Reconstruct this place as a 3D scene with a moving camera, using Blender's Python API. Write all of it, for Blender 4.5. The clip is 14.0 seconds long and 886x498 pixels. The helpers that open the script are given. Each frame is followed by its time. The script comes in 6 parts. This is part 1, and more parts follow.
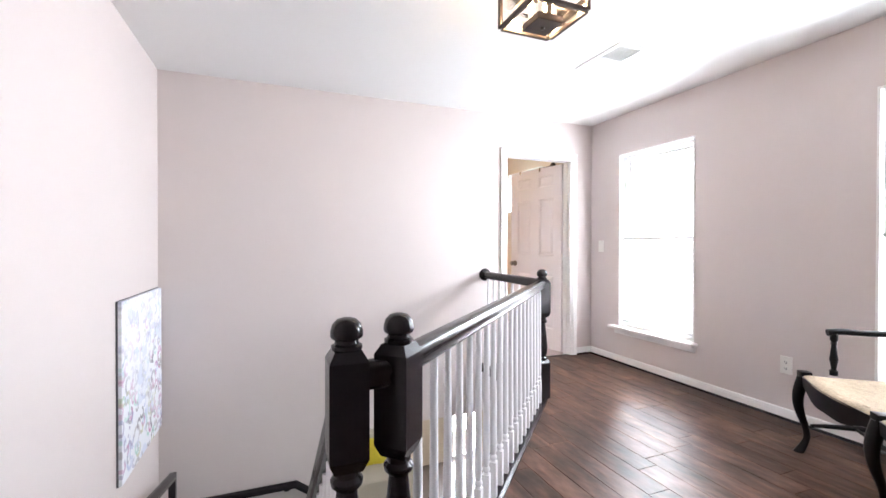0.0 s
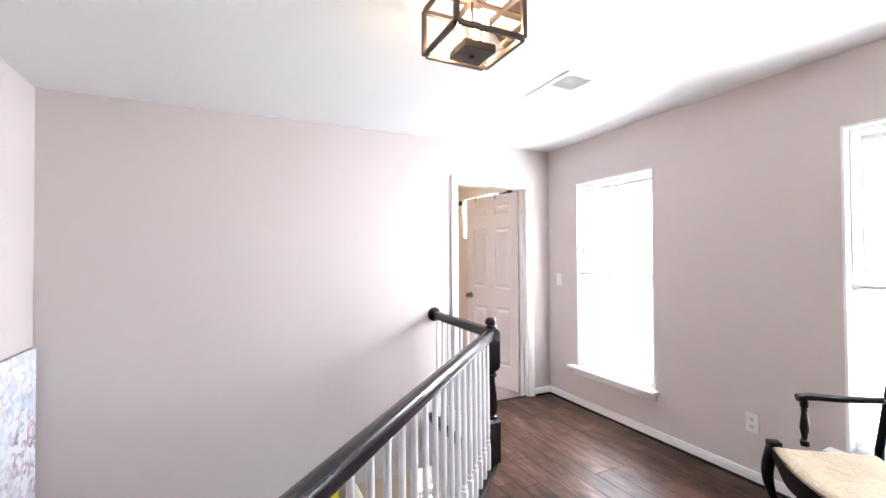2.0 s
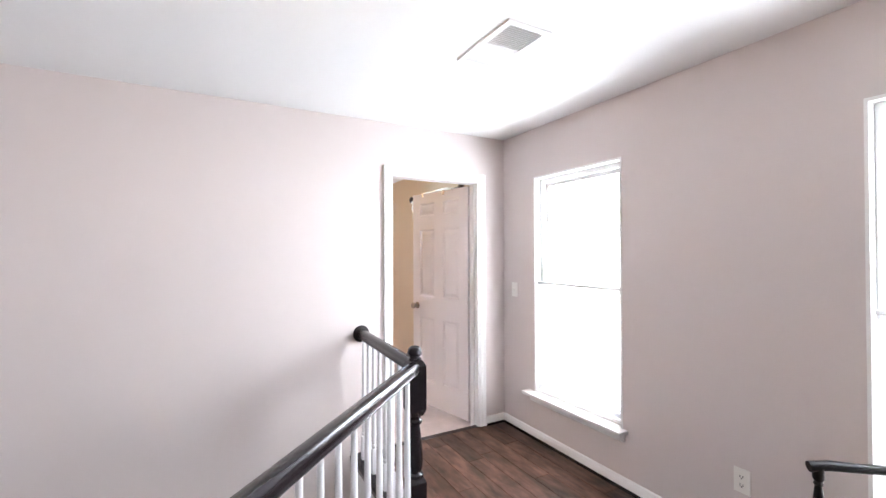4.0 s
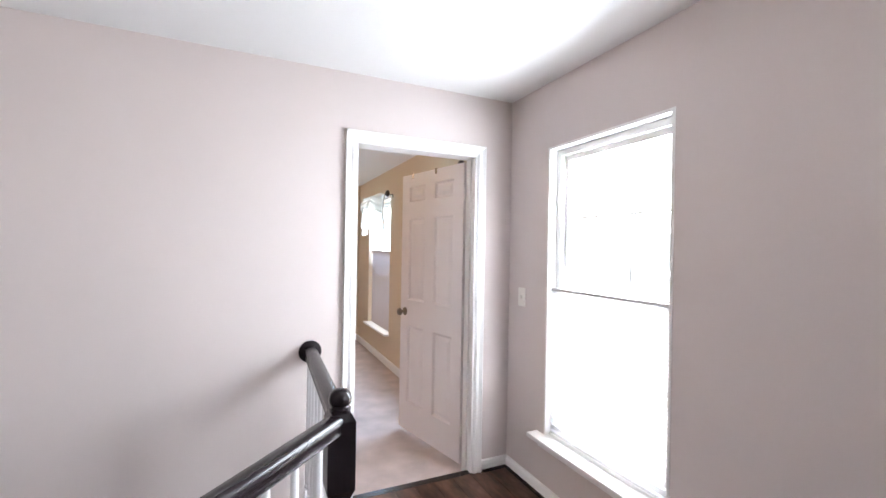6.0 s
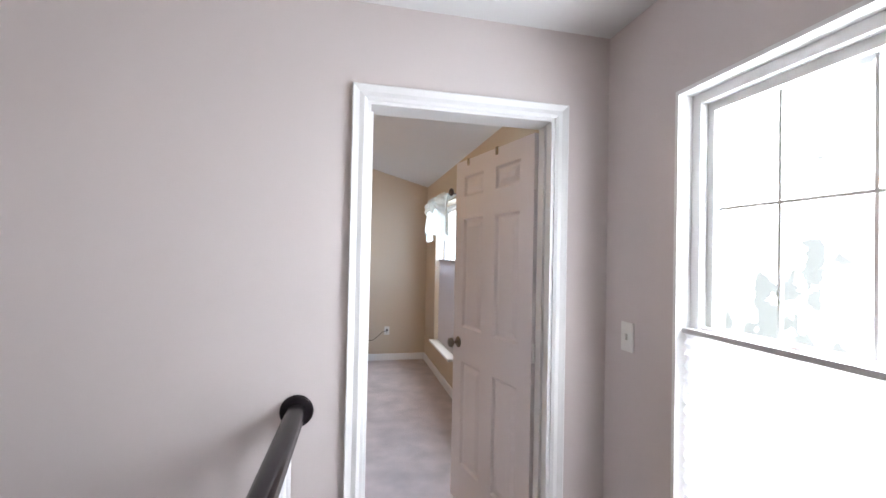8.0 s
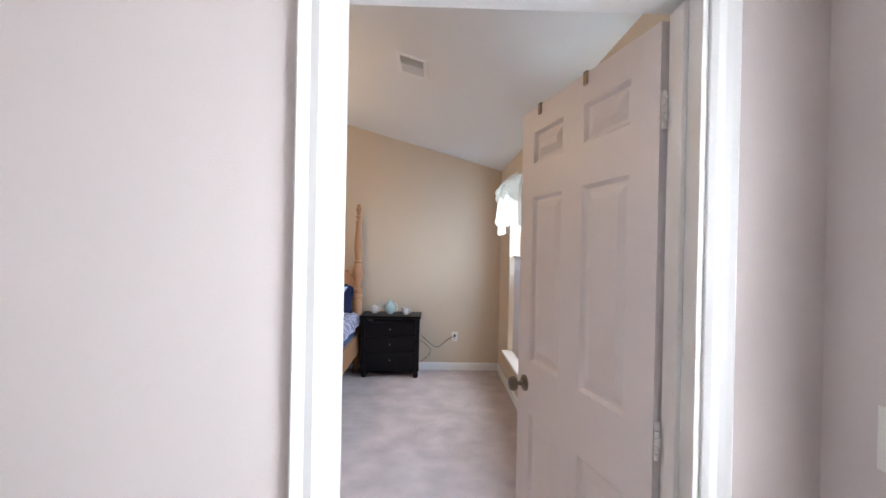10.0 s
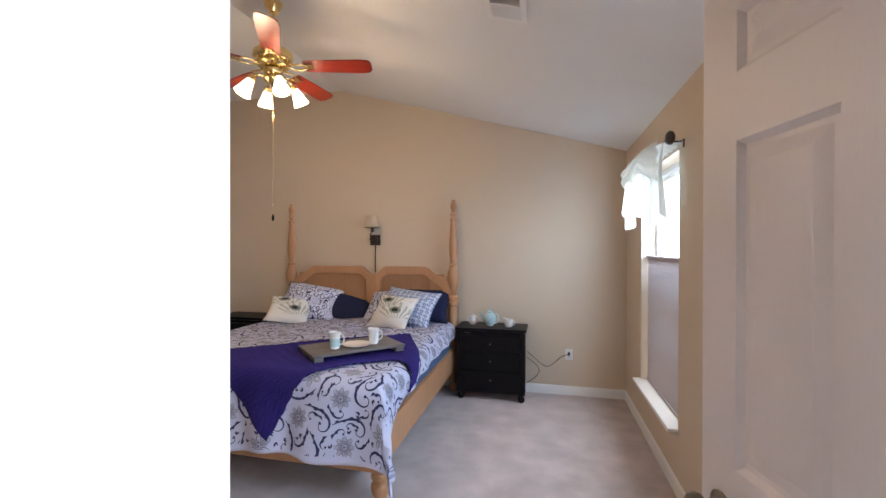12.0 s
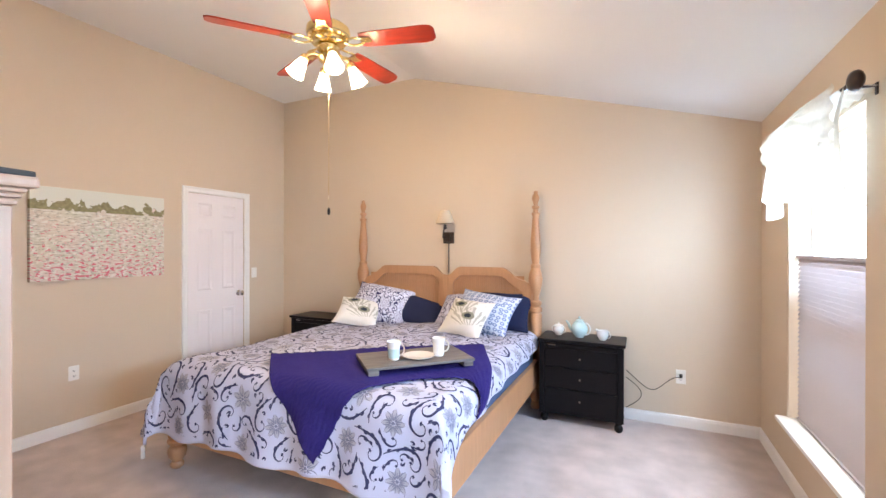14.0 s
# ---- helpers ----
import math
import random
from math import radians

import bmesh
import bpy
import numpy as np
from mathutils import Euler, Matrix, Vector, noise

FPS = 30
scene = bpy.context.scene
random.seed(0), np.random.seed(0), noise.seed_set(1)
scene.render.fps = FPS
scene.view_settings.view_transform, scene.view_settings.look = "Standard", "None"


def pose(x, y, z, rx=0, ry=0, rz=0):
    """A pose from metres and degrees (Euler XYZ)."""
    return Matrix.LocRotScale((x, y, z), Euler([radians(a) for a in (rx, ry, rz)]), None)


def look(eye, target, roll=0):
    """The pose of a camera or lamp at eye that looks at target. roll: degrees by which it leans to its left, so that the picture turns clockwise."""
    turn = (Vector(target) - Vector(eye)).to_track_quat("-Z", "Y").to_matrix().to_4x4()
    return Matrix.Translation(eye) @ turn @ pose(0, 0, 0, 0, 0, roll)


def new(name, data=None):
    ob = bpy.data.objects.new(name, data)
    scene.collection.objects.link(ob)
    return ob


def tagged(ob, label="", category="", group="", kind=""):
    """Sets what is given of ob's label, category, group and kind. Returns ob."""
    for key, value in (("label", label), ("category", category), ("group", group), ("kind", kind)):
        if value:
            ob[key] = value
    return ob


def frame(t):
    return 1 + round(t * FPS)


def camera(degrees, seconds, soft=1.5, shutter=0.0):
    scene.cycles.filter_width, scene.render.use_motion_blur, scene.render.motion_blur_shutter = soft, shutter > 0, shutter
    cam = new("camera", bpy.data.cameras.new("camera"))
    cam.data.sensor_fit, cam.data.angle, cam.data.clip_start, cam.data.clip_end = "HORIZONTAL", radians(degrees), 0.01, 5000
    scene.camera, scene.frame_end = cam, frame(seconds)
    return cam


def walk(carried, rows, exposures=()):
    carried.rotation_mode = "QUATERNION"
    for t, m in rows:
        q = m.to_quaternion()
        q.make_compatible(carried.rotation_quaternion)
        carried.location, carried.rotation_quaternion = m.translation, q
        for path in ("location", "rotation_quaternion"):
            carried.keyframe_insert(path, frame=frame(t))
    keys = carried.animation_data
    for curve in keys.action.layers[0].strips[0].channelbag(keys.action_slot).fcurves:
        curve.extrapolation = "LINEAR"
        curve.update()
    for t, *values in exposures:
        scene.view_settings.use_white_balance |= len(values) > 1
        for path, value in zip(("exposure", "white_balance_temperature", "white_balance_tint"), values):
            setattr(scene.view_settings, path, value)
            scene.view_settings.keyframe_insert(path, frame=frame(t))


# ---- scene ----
cam = camera(92.8, 14.0)
PATH = [
    (0, (0.128, -0.085, 1.177), (0.861, 1.775, 1.16), 0.1),
    (0.5, (0.195, -0.057, 1.246), (0.961, 1.79, 1.235), -0.1),
    (1, (0.264, -0.008, 1.31), (1.078, 1.819, 1.312), -0.1),
    (1.5, (0.35, 0.07, 1.365), (1.196, 1.882, 1.385), -0.2),
    (2, (0.462, 0.149, 1.411), (1.322, 1.954, 1.441), -0.3),
    (2.5, (0.603, 0.248, 1.444), (1.493, 2.04, 1.474), -0.5),
    (3, (0.754, 0.345, 1.464), (1.667, 2.124, 1.492), -0.6),
    (3.5, (0.892, 0.455, 1.475), (1.853, 2.209, 1.495), -0.3),
    (6, (1.668, 1.139, 1.465), (2.497, 2.959, 1.465), 1.0),
    (6.5, (1.803, 1.319, 1.471), (2.548, 3.175, 1.473), 0.8),
    (7, (1.936, 1.494, 1.474), (2.57, 3.391, 1.487), 0.8),
    (7.5, (2.041, 1.677, 1.476), (2.577, 3.603, 1.501), 0.8),
    (8, (2.136, 1.872, 1.482), (2.575, 3.822, 1.51), 1.2),
    (10.5, (2.452, 2.833, 1.498), (2.37, 4.832, 1.484), 0.8),
    (11, (2.464, 3.022, 1.495), (2.244, 5.01, 1.479), 0.4),
    (11.5, (2.461, 3.2, 1.491), (2.11, 5.169, 1.477), -0.0),
    (12, (2.439, 3.35, 1.49), (1.975, 5.295, 1.483), 0.1),
    (12.5, (2.417, 3.477, 1.489), (1.85, 5.394, 1.497), 0.3),
    (13, (2.396, 3.595, 1.474), (1.731, 5.481, 1.49), 0.4),
    (13.5, (2.389, 3.712, 1.47), (1.621, 5.559, 1.479), 0.3),
    (14, (2.381, 3.825, 1.464), (1.536, 5.638, 1.461), 0.1),
]
EXPOSURES = [(0.0, 0.65), (3.0, 0.50), (6.0, 0.08), (8.0, -0.5), (10.5, -0.25), (11.3, -0.28), (12.0, -0.38), (12.5, -0.15), (13.0, 0.25), (14.0, 0.62)]
walk(cam, [(t, look(eye, target, roll)) for t, eye, target, roll in PATH], EXPOSURES)

# ---- world, sun and large lights ----
world = bpy.data.worlds.new("world")
world.use_nodes = True
scene.world = world
sky = world.node_tree.nodes.new("ShaderNodeTexSky")
sky.sky_type, sky.sun_disc = "NISHITA", False
sky.sun_elevation, sky.sun_rotation = radians(42), radians(70)
world.node_tree.links.new(sky.outputs[0], world.node_tree.nodes["Background"].inputs[0])
world.node_tree.nodes["Background"].inputs[1].default_value = 0.12
sun = new("sun", bpy.data.lights.new("sun", "SUN"))
sun.data.energy, sun.data.angle, sun.data.color = 1.5, radians(10), (1.0, 0.95, 0.88)
sun.matrix_world = look((30, -10, 25), (0, 0, 0))


def window_light(y0, y1, z0, z1, watts, x=3.418, color=(0.81, 0.895, 1.0), down=0.0):
    """Sky light that comes in at a window's opening, falling at an angle where the pane is clear."""
    data = bpy.data.lights.new("window_light", "AREA")
    data.shape, data.size, data.size_y = "RECTANGLE", y1 - y0, z1 - z0
    data.energy, data.color = watts, color
    ob = new("window_light", data)
    y, z = (y0 + y1) / 2, (z0 + z1) / 2
    ob.matrix_world = look((x, y, z), (x - 1, y, z - math.tan(radians(down))))
    return ob


for y in (0.435, 2.325):
    window_light(y, y + 0.76, 1.28, 2.045, 66, 3.46, (0.82, 0.895, 1.0), 20)
    window_light(y, y + 0.76, 0.405, 1.24, 44, 3.365, (0.95, 0.95, 1.0))
window_light(6.165, 7.15, 1.45, 1.98, 44, 3.44, (0.47, 0.69, 1.0), 22)
window_light(4.235, 4.975, 1.45, 1.98, 74, 3.44, (0.47, 0.69, 1.0), 22)
low = window_light(2.61, 3.09, -2.60, -0.98, 130)
low.matrix_world = look((3.34, 7.08, -1.79), (3.34, 6.0, -1.79))
low.data.size = 0.44


def bulb_light(x, y, z, watts, radius=0.03):
    data = bpy.data.lights.new("bulb_light", "POINT")
    data.energy, data.color, data.shadow_soft_size = watts, (1.0, 0.72, 0.44), radius
    ob = new("bulb_light", data)
    ob.location = (x, y, z)
    return ob


# ---- materials ----
def material(name, color, rough=0.6, metal=0.0, grain=0.0, scale=30.0, bump=0.0, vary=0.0, spec=0.5, coat=0.0, stretch=(1, 1, 1), patch=0.0, patch_scale=2.0):
    """A principled surface with fine grain, large soft patches, relief and, for pieces, a shade of their own."""
    m = bpy.data.materials.new(name)
    m.use_nodes = True
    n, l = m.node_tree.nodes, m.node_tree.links
    b = n["Principled BSDF"]
    b.inputs["Roughness"].default_value, b.inputs["Metallic"].default_value = rough, metal
    b.inputs["Specular IOR Level"].default_value, b.inputs["Coat Weight"].default_value = spec, coat
    co = n.new("ShaderNodeTexCoord")
    mp = n.new("ShaderNodeMapping")
    mp.inputs["Scale"].default_value = stretch
    l.new(co.outputs["Object"], mp.inputs["Vector"])
    tex = n.new("ShaderNodeTexNoise")
    tex.inputs["Scale"].default_value, tex.inputs["Detail"].default_value = scale, 6
    l.new(mp.outputs[0], tex.inputs["Vector"])
    big = n.new("ShaderNodeTexNoise")
    big.inputs["Scale"].default_value, big.inputs["Detail"].default_value = patch_scale, 3
    l.new(mp.outputs[0], big.inputs["Vector"])
    hsv = n.new("ShaderNodeHueSaturation")
    hsv.inputs["Color"].default_value = (*color, 1)
    value = n.new("ShaderNodeMath")
    value.operation = "MULTIPLY_ADD"
    l.new(tex.outputs["Fac"], value.inputs[0])
    value.inputs[1].default_value, value.inputs[2].default_value = grain, 1 - grain / 2
    value2 = n.new("ShaderNodeMath")
    value2.operation = "MULTIPLY_ADD"
    l.new(big.outputs["Fac"], value2.inputs[0])
    value2.inputs[1].default_value, value2.inputs[2].default_value = patch, 1 - patch / 2
    prod = n.new("ShaderNodeMath")
    prod.operation = "MULTIPLY"
    l.new(value.outputs[0], prod.inputs[0])
    l.new(value2.outputs[0], prod.inputs[1])
    last = prod
    if vary:
        info = n.new("ShaderNodeObjectInfo")
        own = n.new("ShaderNodeMath")
        own.operation = "MULTIPLY_ADD"
        l.new(info.outputs["Random"], own.inputs[0])
        own.inputs[1].default_value, own.inputs[2].default_value = vary, 1 - vary / 2
        last = n.new("ShaderNodeMath")
        last.operation = "MULTIPLY"
        l.new(prod.outputs[0], last.inputs[0])
        l.new(own.outputs[0], last.inputs[1])
    l.new(last.outputs[0], hsv.inputs["Value"])
    l.new(hsv.outputs[0], b.inputs["Base Color"])
    if bump:
        bp = n.new("ShaderNodeBump")
        bp.inputs["Strength"].default_value, bp.inputs["Distance"].default_value = bump, 0.01
        l.new(tex.outputs["Fac"], bp.inputs["Height"])
        l.new(bp.outputs[0], b.inputs["Normal"])
    return m


def glowing(name, color, strength):
    m = bpy.data.materials.new(name)
    m.use_nodes = True
    b = m.node_tree.nodes["Principled BSDF"]
    b.inputs["Base Color"].default_value = (*color, 1)
    b.inputs["Emission Color"].default_value = (*color, 1)
    b.inputs["Emission Strength"].default_value = strength
    return m


def glass_material(name):
    m = bpy.data.materials.new(name)
    m.use_nodes = True
    n, l = m.node_tree.nodes, m.node_tree.links
    tr, gl, mix, fr = (n.new("ShaderNode" + k) for k in ("BsdfTransparent", "BsdfGlossy", "MixShader", "Fresnel"))
    gl.inputs["Roughness"].default_value = 0.02
    l.new(fr.outputs[0], mix.inputs[0])
    l.new(tr.outputs[0], mix.inputs[1])
    l.new(gl.outputs[0], mix.inputs[2])
    l.new(mix.outputs[0], n["Material Output"].inputs["Surface"])
    return m


def sheer(name, color, thin, see=0.0):
    """Thin stuff that lets light through: shades and valances."""
    m = bpy.data.materials.new(name)
    m.use_nodes = True
    n, l = m.node_tree.nodes, m.node_tree.links
    d, t, mix = (n.new("ShaderNode" + k) for k in ("BsdfDiffuse", "BsdfTranslucent", "MixShader"))
    d.inputs[0].default_value = t.inputs[0].default_value = (*color, 1)
    mix.inputs[0].default_value = thin
    l.new(d.outputs[0], mix.inputs[1])
    l.new(t.outputs[0], mix.inputs[2])
    last = mix
    if see:
        tr, mix2 = n.new("ShaderNodeBsdfTransparent"), n.new("ShaderNodeMixShader")
        noise_tex = n.new("ShaderNodeTexNoise")
        noise_tex.inputs["Scale"].default_value = 9
        ramp = n.new("ShaderNodeMath")
        ramp.operation = "MULTIPLY"
        ramp.inputs[1].default_value = see * 2
        l.new(noise_tex.outputs["Fac"], ramp.inputs[0])
        l.new(ramp.outputs[0], mix2.inputs[0])
        l.new(mix.outputs[0], mix2.inputs[1])
        l.new(tr.outputs[0], mix2.inputs[2])
        last = mix2
    l.new(last.outputs[0], n["Material Output"].inputs["Surface"])
    return m


PAINT_LOFT = material("paint_loft", (0.65, 0.583, 0.565), 0.85, grain=0.03, scale=220, bump=0.06, patch=0.03, spec=0.25)
PAINT_BED = material("paint_bed", (0.62, 0.51, 0.39), 0.85, grain=0.03, scale=220, bump=0.06, patch=0.03, spec=0.25)
CEILING = material("ceiling_paint", (0.80, 0.79, 0.78), 0.9, grain=0.03, scale=160, bump=0.08, patch=0.02, spec=0.2)
TRIM = material("trim_paint", (0.82, 0.81, 0.80), 0.4, grain=0.02, scale=60, bump=0.02)
DOOR = material("door_paint", (0.83, 0.78, 0.79), 0.45, grain=0.04, scale=40, bump=0.05, stretch=(6, 6, 0.6))
PLANK = material("plank", (0.070, 0.037, 0.026), 0.33, grain=2.2, scale=10, bump=0.20, vary=0.7, stretch=(2.6, 0.8, 3), patch=3.0, patch_scale=4, spec=0.15)
SUBFLOOR = material("subfloor", (0.015, 0.011, 0.01), 0.8, grain=0.2)
LACQUER = material("lacquer", (0.015, 0.011, 0.013), 0.24, grain=0.5, scale=25, bump=0.03, coat=0.04, patch=0.4, spec=0.27)
SPINDLE = material("spindle_white", (0.80, 0.79, 0.80), 0.35, grain=0.03, scale=40, bump=0.02)
CARPET = material("carpet", (0.64, 0.545, 0.52), 0.98, grain=0.35, scale=260, bump=0.9, patch=0.62, patch_scale=5.0, spec=0.1)
PINE = material("pine", (0.45, 0.235, 0.115), 0.42, grain=0.35, scale=12, bump=0.05, stretch=(4, 4, 0.5), patch=0.2)
PINE_PALE = material("pine_pale", (0.46, 0.31, 0.22), 0.42, grain=0.28, scale=10, bump=0.05, stretch=(4, 4, 0.4), patch=0.25)
BLACKWOOD = material("black_wood", (0.005, 0.004, 0.005), 0.36, spec=0.18, grain=0.4, scale=20, bump=0.04, stretch=(1, 1, 4))
RUSH = material("rush", (0.30, 0.235, 0.165), 0.75, grain=0.9, scale=70, bump=0.5, patch=0.6, patch_scale=6, spec=0.2)
BRONZE = material("bronze", (0.06, 0.045, 0.04), 0.38, metal=0.7, grain=0.4, scale=30)
NICKEL = material("aged_nickel", (0.26, 0.22, 0.18), 0.3, metal=1.0, grain=0.3, scale=50)
STEEL = material("satin_steel", (0.62, 0.60, 0.57), 0.25, metal=1.0, grain=0.1, scale=40)
BRASS = material("brass", (0.88, 0.69, 0.32), 0.2, metal=1.0, grain=0.15, scale=30)
CHERRY = material("cherry_blade", (0.235, 0.022, 0.010), 0.30, grain=0.7, scale=8, stretch=(0.6, 6, 6), coat=0.05, spec=0.3, patch=0.6, patch_scale=6)
PLASTIC = material("white_plastic", (0.80, 0.78, 0.74), 0.35, grain=0.02)
SLOT = material("dark_slot", (0.05, 0.05, 0.05), 0.6)
VENTGREY = material("vent_grey", (0.62, 0.61, 0.58), 0.5, grain=0.04)
GLASS = glass_material("window_glass")
LAMPGLASS = glass_material("lantern_glass")
SHADE = sheer("cell_shade", (0.85, 0.86, 0.88), 0.55)
VALANCE = sheer("valance_voile", (0.70, 0.66, 0.58), 0.58, 0.10)
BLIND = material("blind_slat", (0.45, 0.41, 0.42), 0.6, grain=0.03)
RAILGREY = material("shade_rail", (0.55, 0.54, 0.54), 0.4)
NAVY = material("navy_cloth", (0.021, 0.026, 0.066), 0.9, grain=0.3, scale=90, bump=0.3, patch=0.25, spec=0.15)
THROW = material("blue_throw", (0.030, 0.022, 0.145), 0.9, grain=0.5, scale=170, bump=0.7, patch=0.2, patch_scale=5, spec=0.15)
BOXSPRING = material("blue_sheet", (0.06, 0.10, 0.20), 0.85, grain=0.2, scale=80, bump=0.2)
SLATE = material("tray_slate", (0.15, 0.135, 0.13), 0.6, grain=1.2, scale=14, bump=0.15, stretch=(0.5, 5, 5), patch=0.8, patch_scale=5)
CHINA = material("china", (0.80, 0.79, 0.76), 0.15, grain=0.02, coat=0.3)
AQUA = material("aqua_glaze", (0.46, 0.61, 0.62), 0.15, grain=0.08, coat=0.4)
EDGE = material("canvas_edge", (0.10, 0.10, 0.11), 0.8, grain=0.4, scale=60)
CORD = material("cord", (0.02, 0.02, 0.02), 0.6)
SHADECREAM = sheer("cream_shade", (0.80, 0.69, 0.54), 0.4)
LIGHTGLASS = glowing("frosted_glass", (1.0, 0.88, 0.70), 5.0)
OUTSIDE = glowing("bright_haze", (0.93, 0.96, 1.0), 7.0)


def hazy_distance(m, bright):
    """Faint far trees and roofs low in the haze."""
    n, l = m.node_tree.nodes, m.node_tree.links
    place, sep = n.new("ShaderNodeNewGeometry"), n.new("ShaderNodeSeparateXYZ")
    l.new(place.outputs["Position"], sep.inputs[0])
    tex = n.new("ShaderNodeTexNoise")
    tex.inputs["Scale"].default_value, tex.inputs["Detail"].default_value = 0.9, 8
    l.new(place.outputs["Position"], tex.inputs["Vector"])
    band = n.new("ShaderNodeMapRange")
    for socket, v in zip(("From Min", "From Max", "To Min", "To Max"), (-2.0, 2.6, 0.44, 0.66)):
        band.inputs[socket].default_value = v
    l.new(sep.outputs[2], band.inputs["Value"])
    over = n.new("ShaderNodeMath")
    over.operation = "GREATER_THAN"
    l.new(tex.outputs["Fac"], over.inputs[0])
    l.new(band.outputs[0], over.inputs[1])
    power = n.new("ShaderNodeMapRange")
    power.inputs["To Min"].default_value, power.inputs["To Max"].default_value = bright, bright * 0.12
    l.new(over.outputs[0], power.inputs["Value"])
    l.new(power.outputs[0], n["Principled BSDF"].inputs["Emission Strength"])


hazy_distance(OUTSIDE, 7.0)
BULB = glowing("bulb_glow", (1.0, 0.75, 0.42), 6.0)
SOFA = material("sofa_cloth", (0.60, 0.55, 0.45), 0.9, grain=0.2, scale=80, bump=0.2)
YELLOW = material("yellow_cloth", (0.75, 0.62, 0.05), 0.85, grain=0.3, scale=20)
PAINT_LOW = material("paint_lower", (0.60, 0.50, 0.38), 0.85, grain=0.03, scale=200, bump=0.05)


def graph(m):
    """Helpers for building a node chain: (value(op, a, b), link, nodes)."""
    n, l = m.node_tree.nodes, m.node_tree.links

    def value(op, a, b=None, c=None):
        node = n.new("ShaderNodeMath")
        node.operation = op
        for i, v in enumerate((a, b, c)):
            if v is None:
                continue
            if isinstance(v, (int, float)):
                node.inputs[i].default_value = v
            else:
                l.new(v, node.inputs[i])
        return node.outputs[0]
    return value, l, n


def mix_color(m, fac, a, b):
    n, l = m.node_tree.nodes, m.node_tree.links
    node = n.new("ShaderNodeMix")
    node.data_type = "RGBA"
    l.new(fac, node.inputs[0])
    for socket, v in ((node.inputs[6], a), (node.inputs[7], b)):
        if isinstance(v, tuple):
            socket.default_value = (*v, 1)
        else:
            l.new(v, socket)
    return node.outputs[2]


def cells(m, vector, scale, rand):
    """Distance and angle from the nearest cell's middle, both in the cell's own measure."""
    value, l, n = graph(m)
    vor = n.new("ShaderNodeTexVoronoi")
    vor.voronoi_dimensions = "2D"
    vor.inputs["Scale"].default_value, vor.inputs["Randomness"].default_value = scale, rand
    l.new(vector, vor.inputs["Vector"])
    sub = n.new("ShaderNodeVectorMath")
    sub.operation = "SUBTRACT"
    l.new(vector, sub.inputs[0])
    l.new(vor.outputs["Position"], sub.inputs[1])
    sep = n.new("ShaderNodeSeparateXYZ")
    l.new(sub.outputs[0], sep.inputs[0])
    angle = value("ARCTAN2", sep.outputs[1], sep.outputs[0])
    return vor.outputs["Distance"], angle, vor.outputs["Color"]


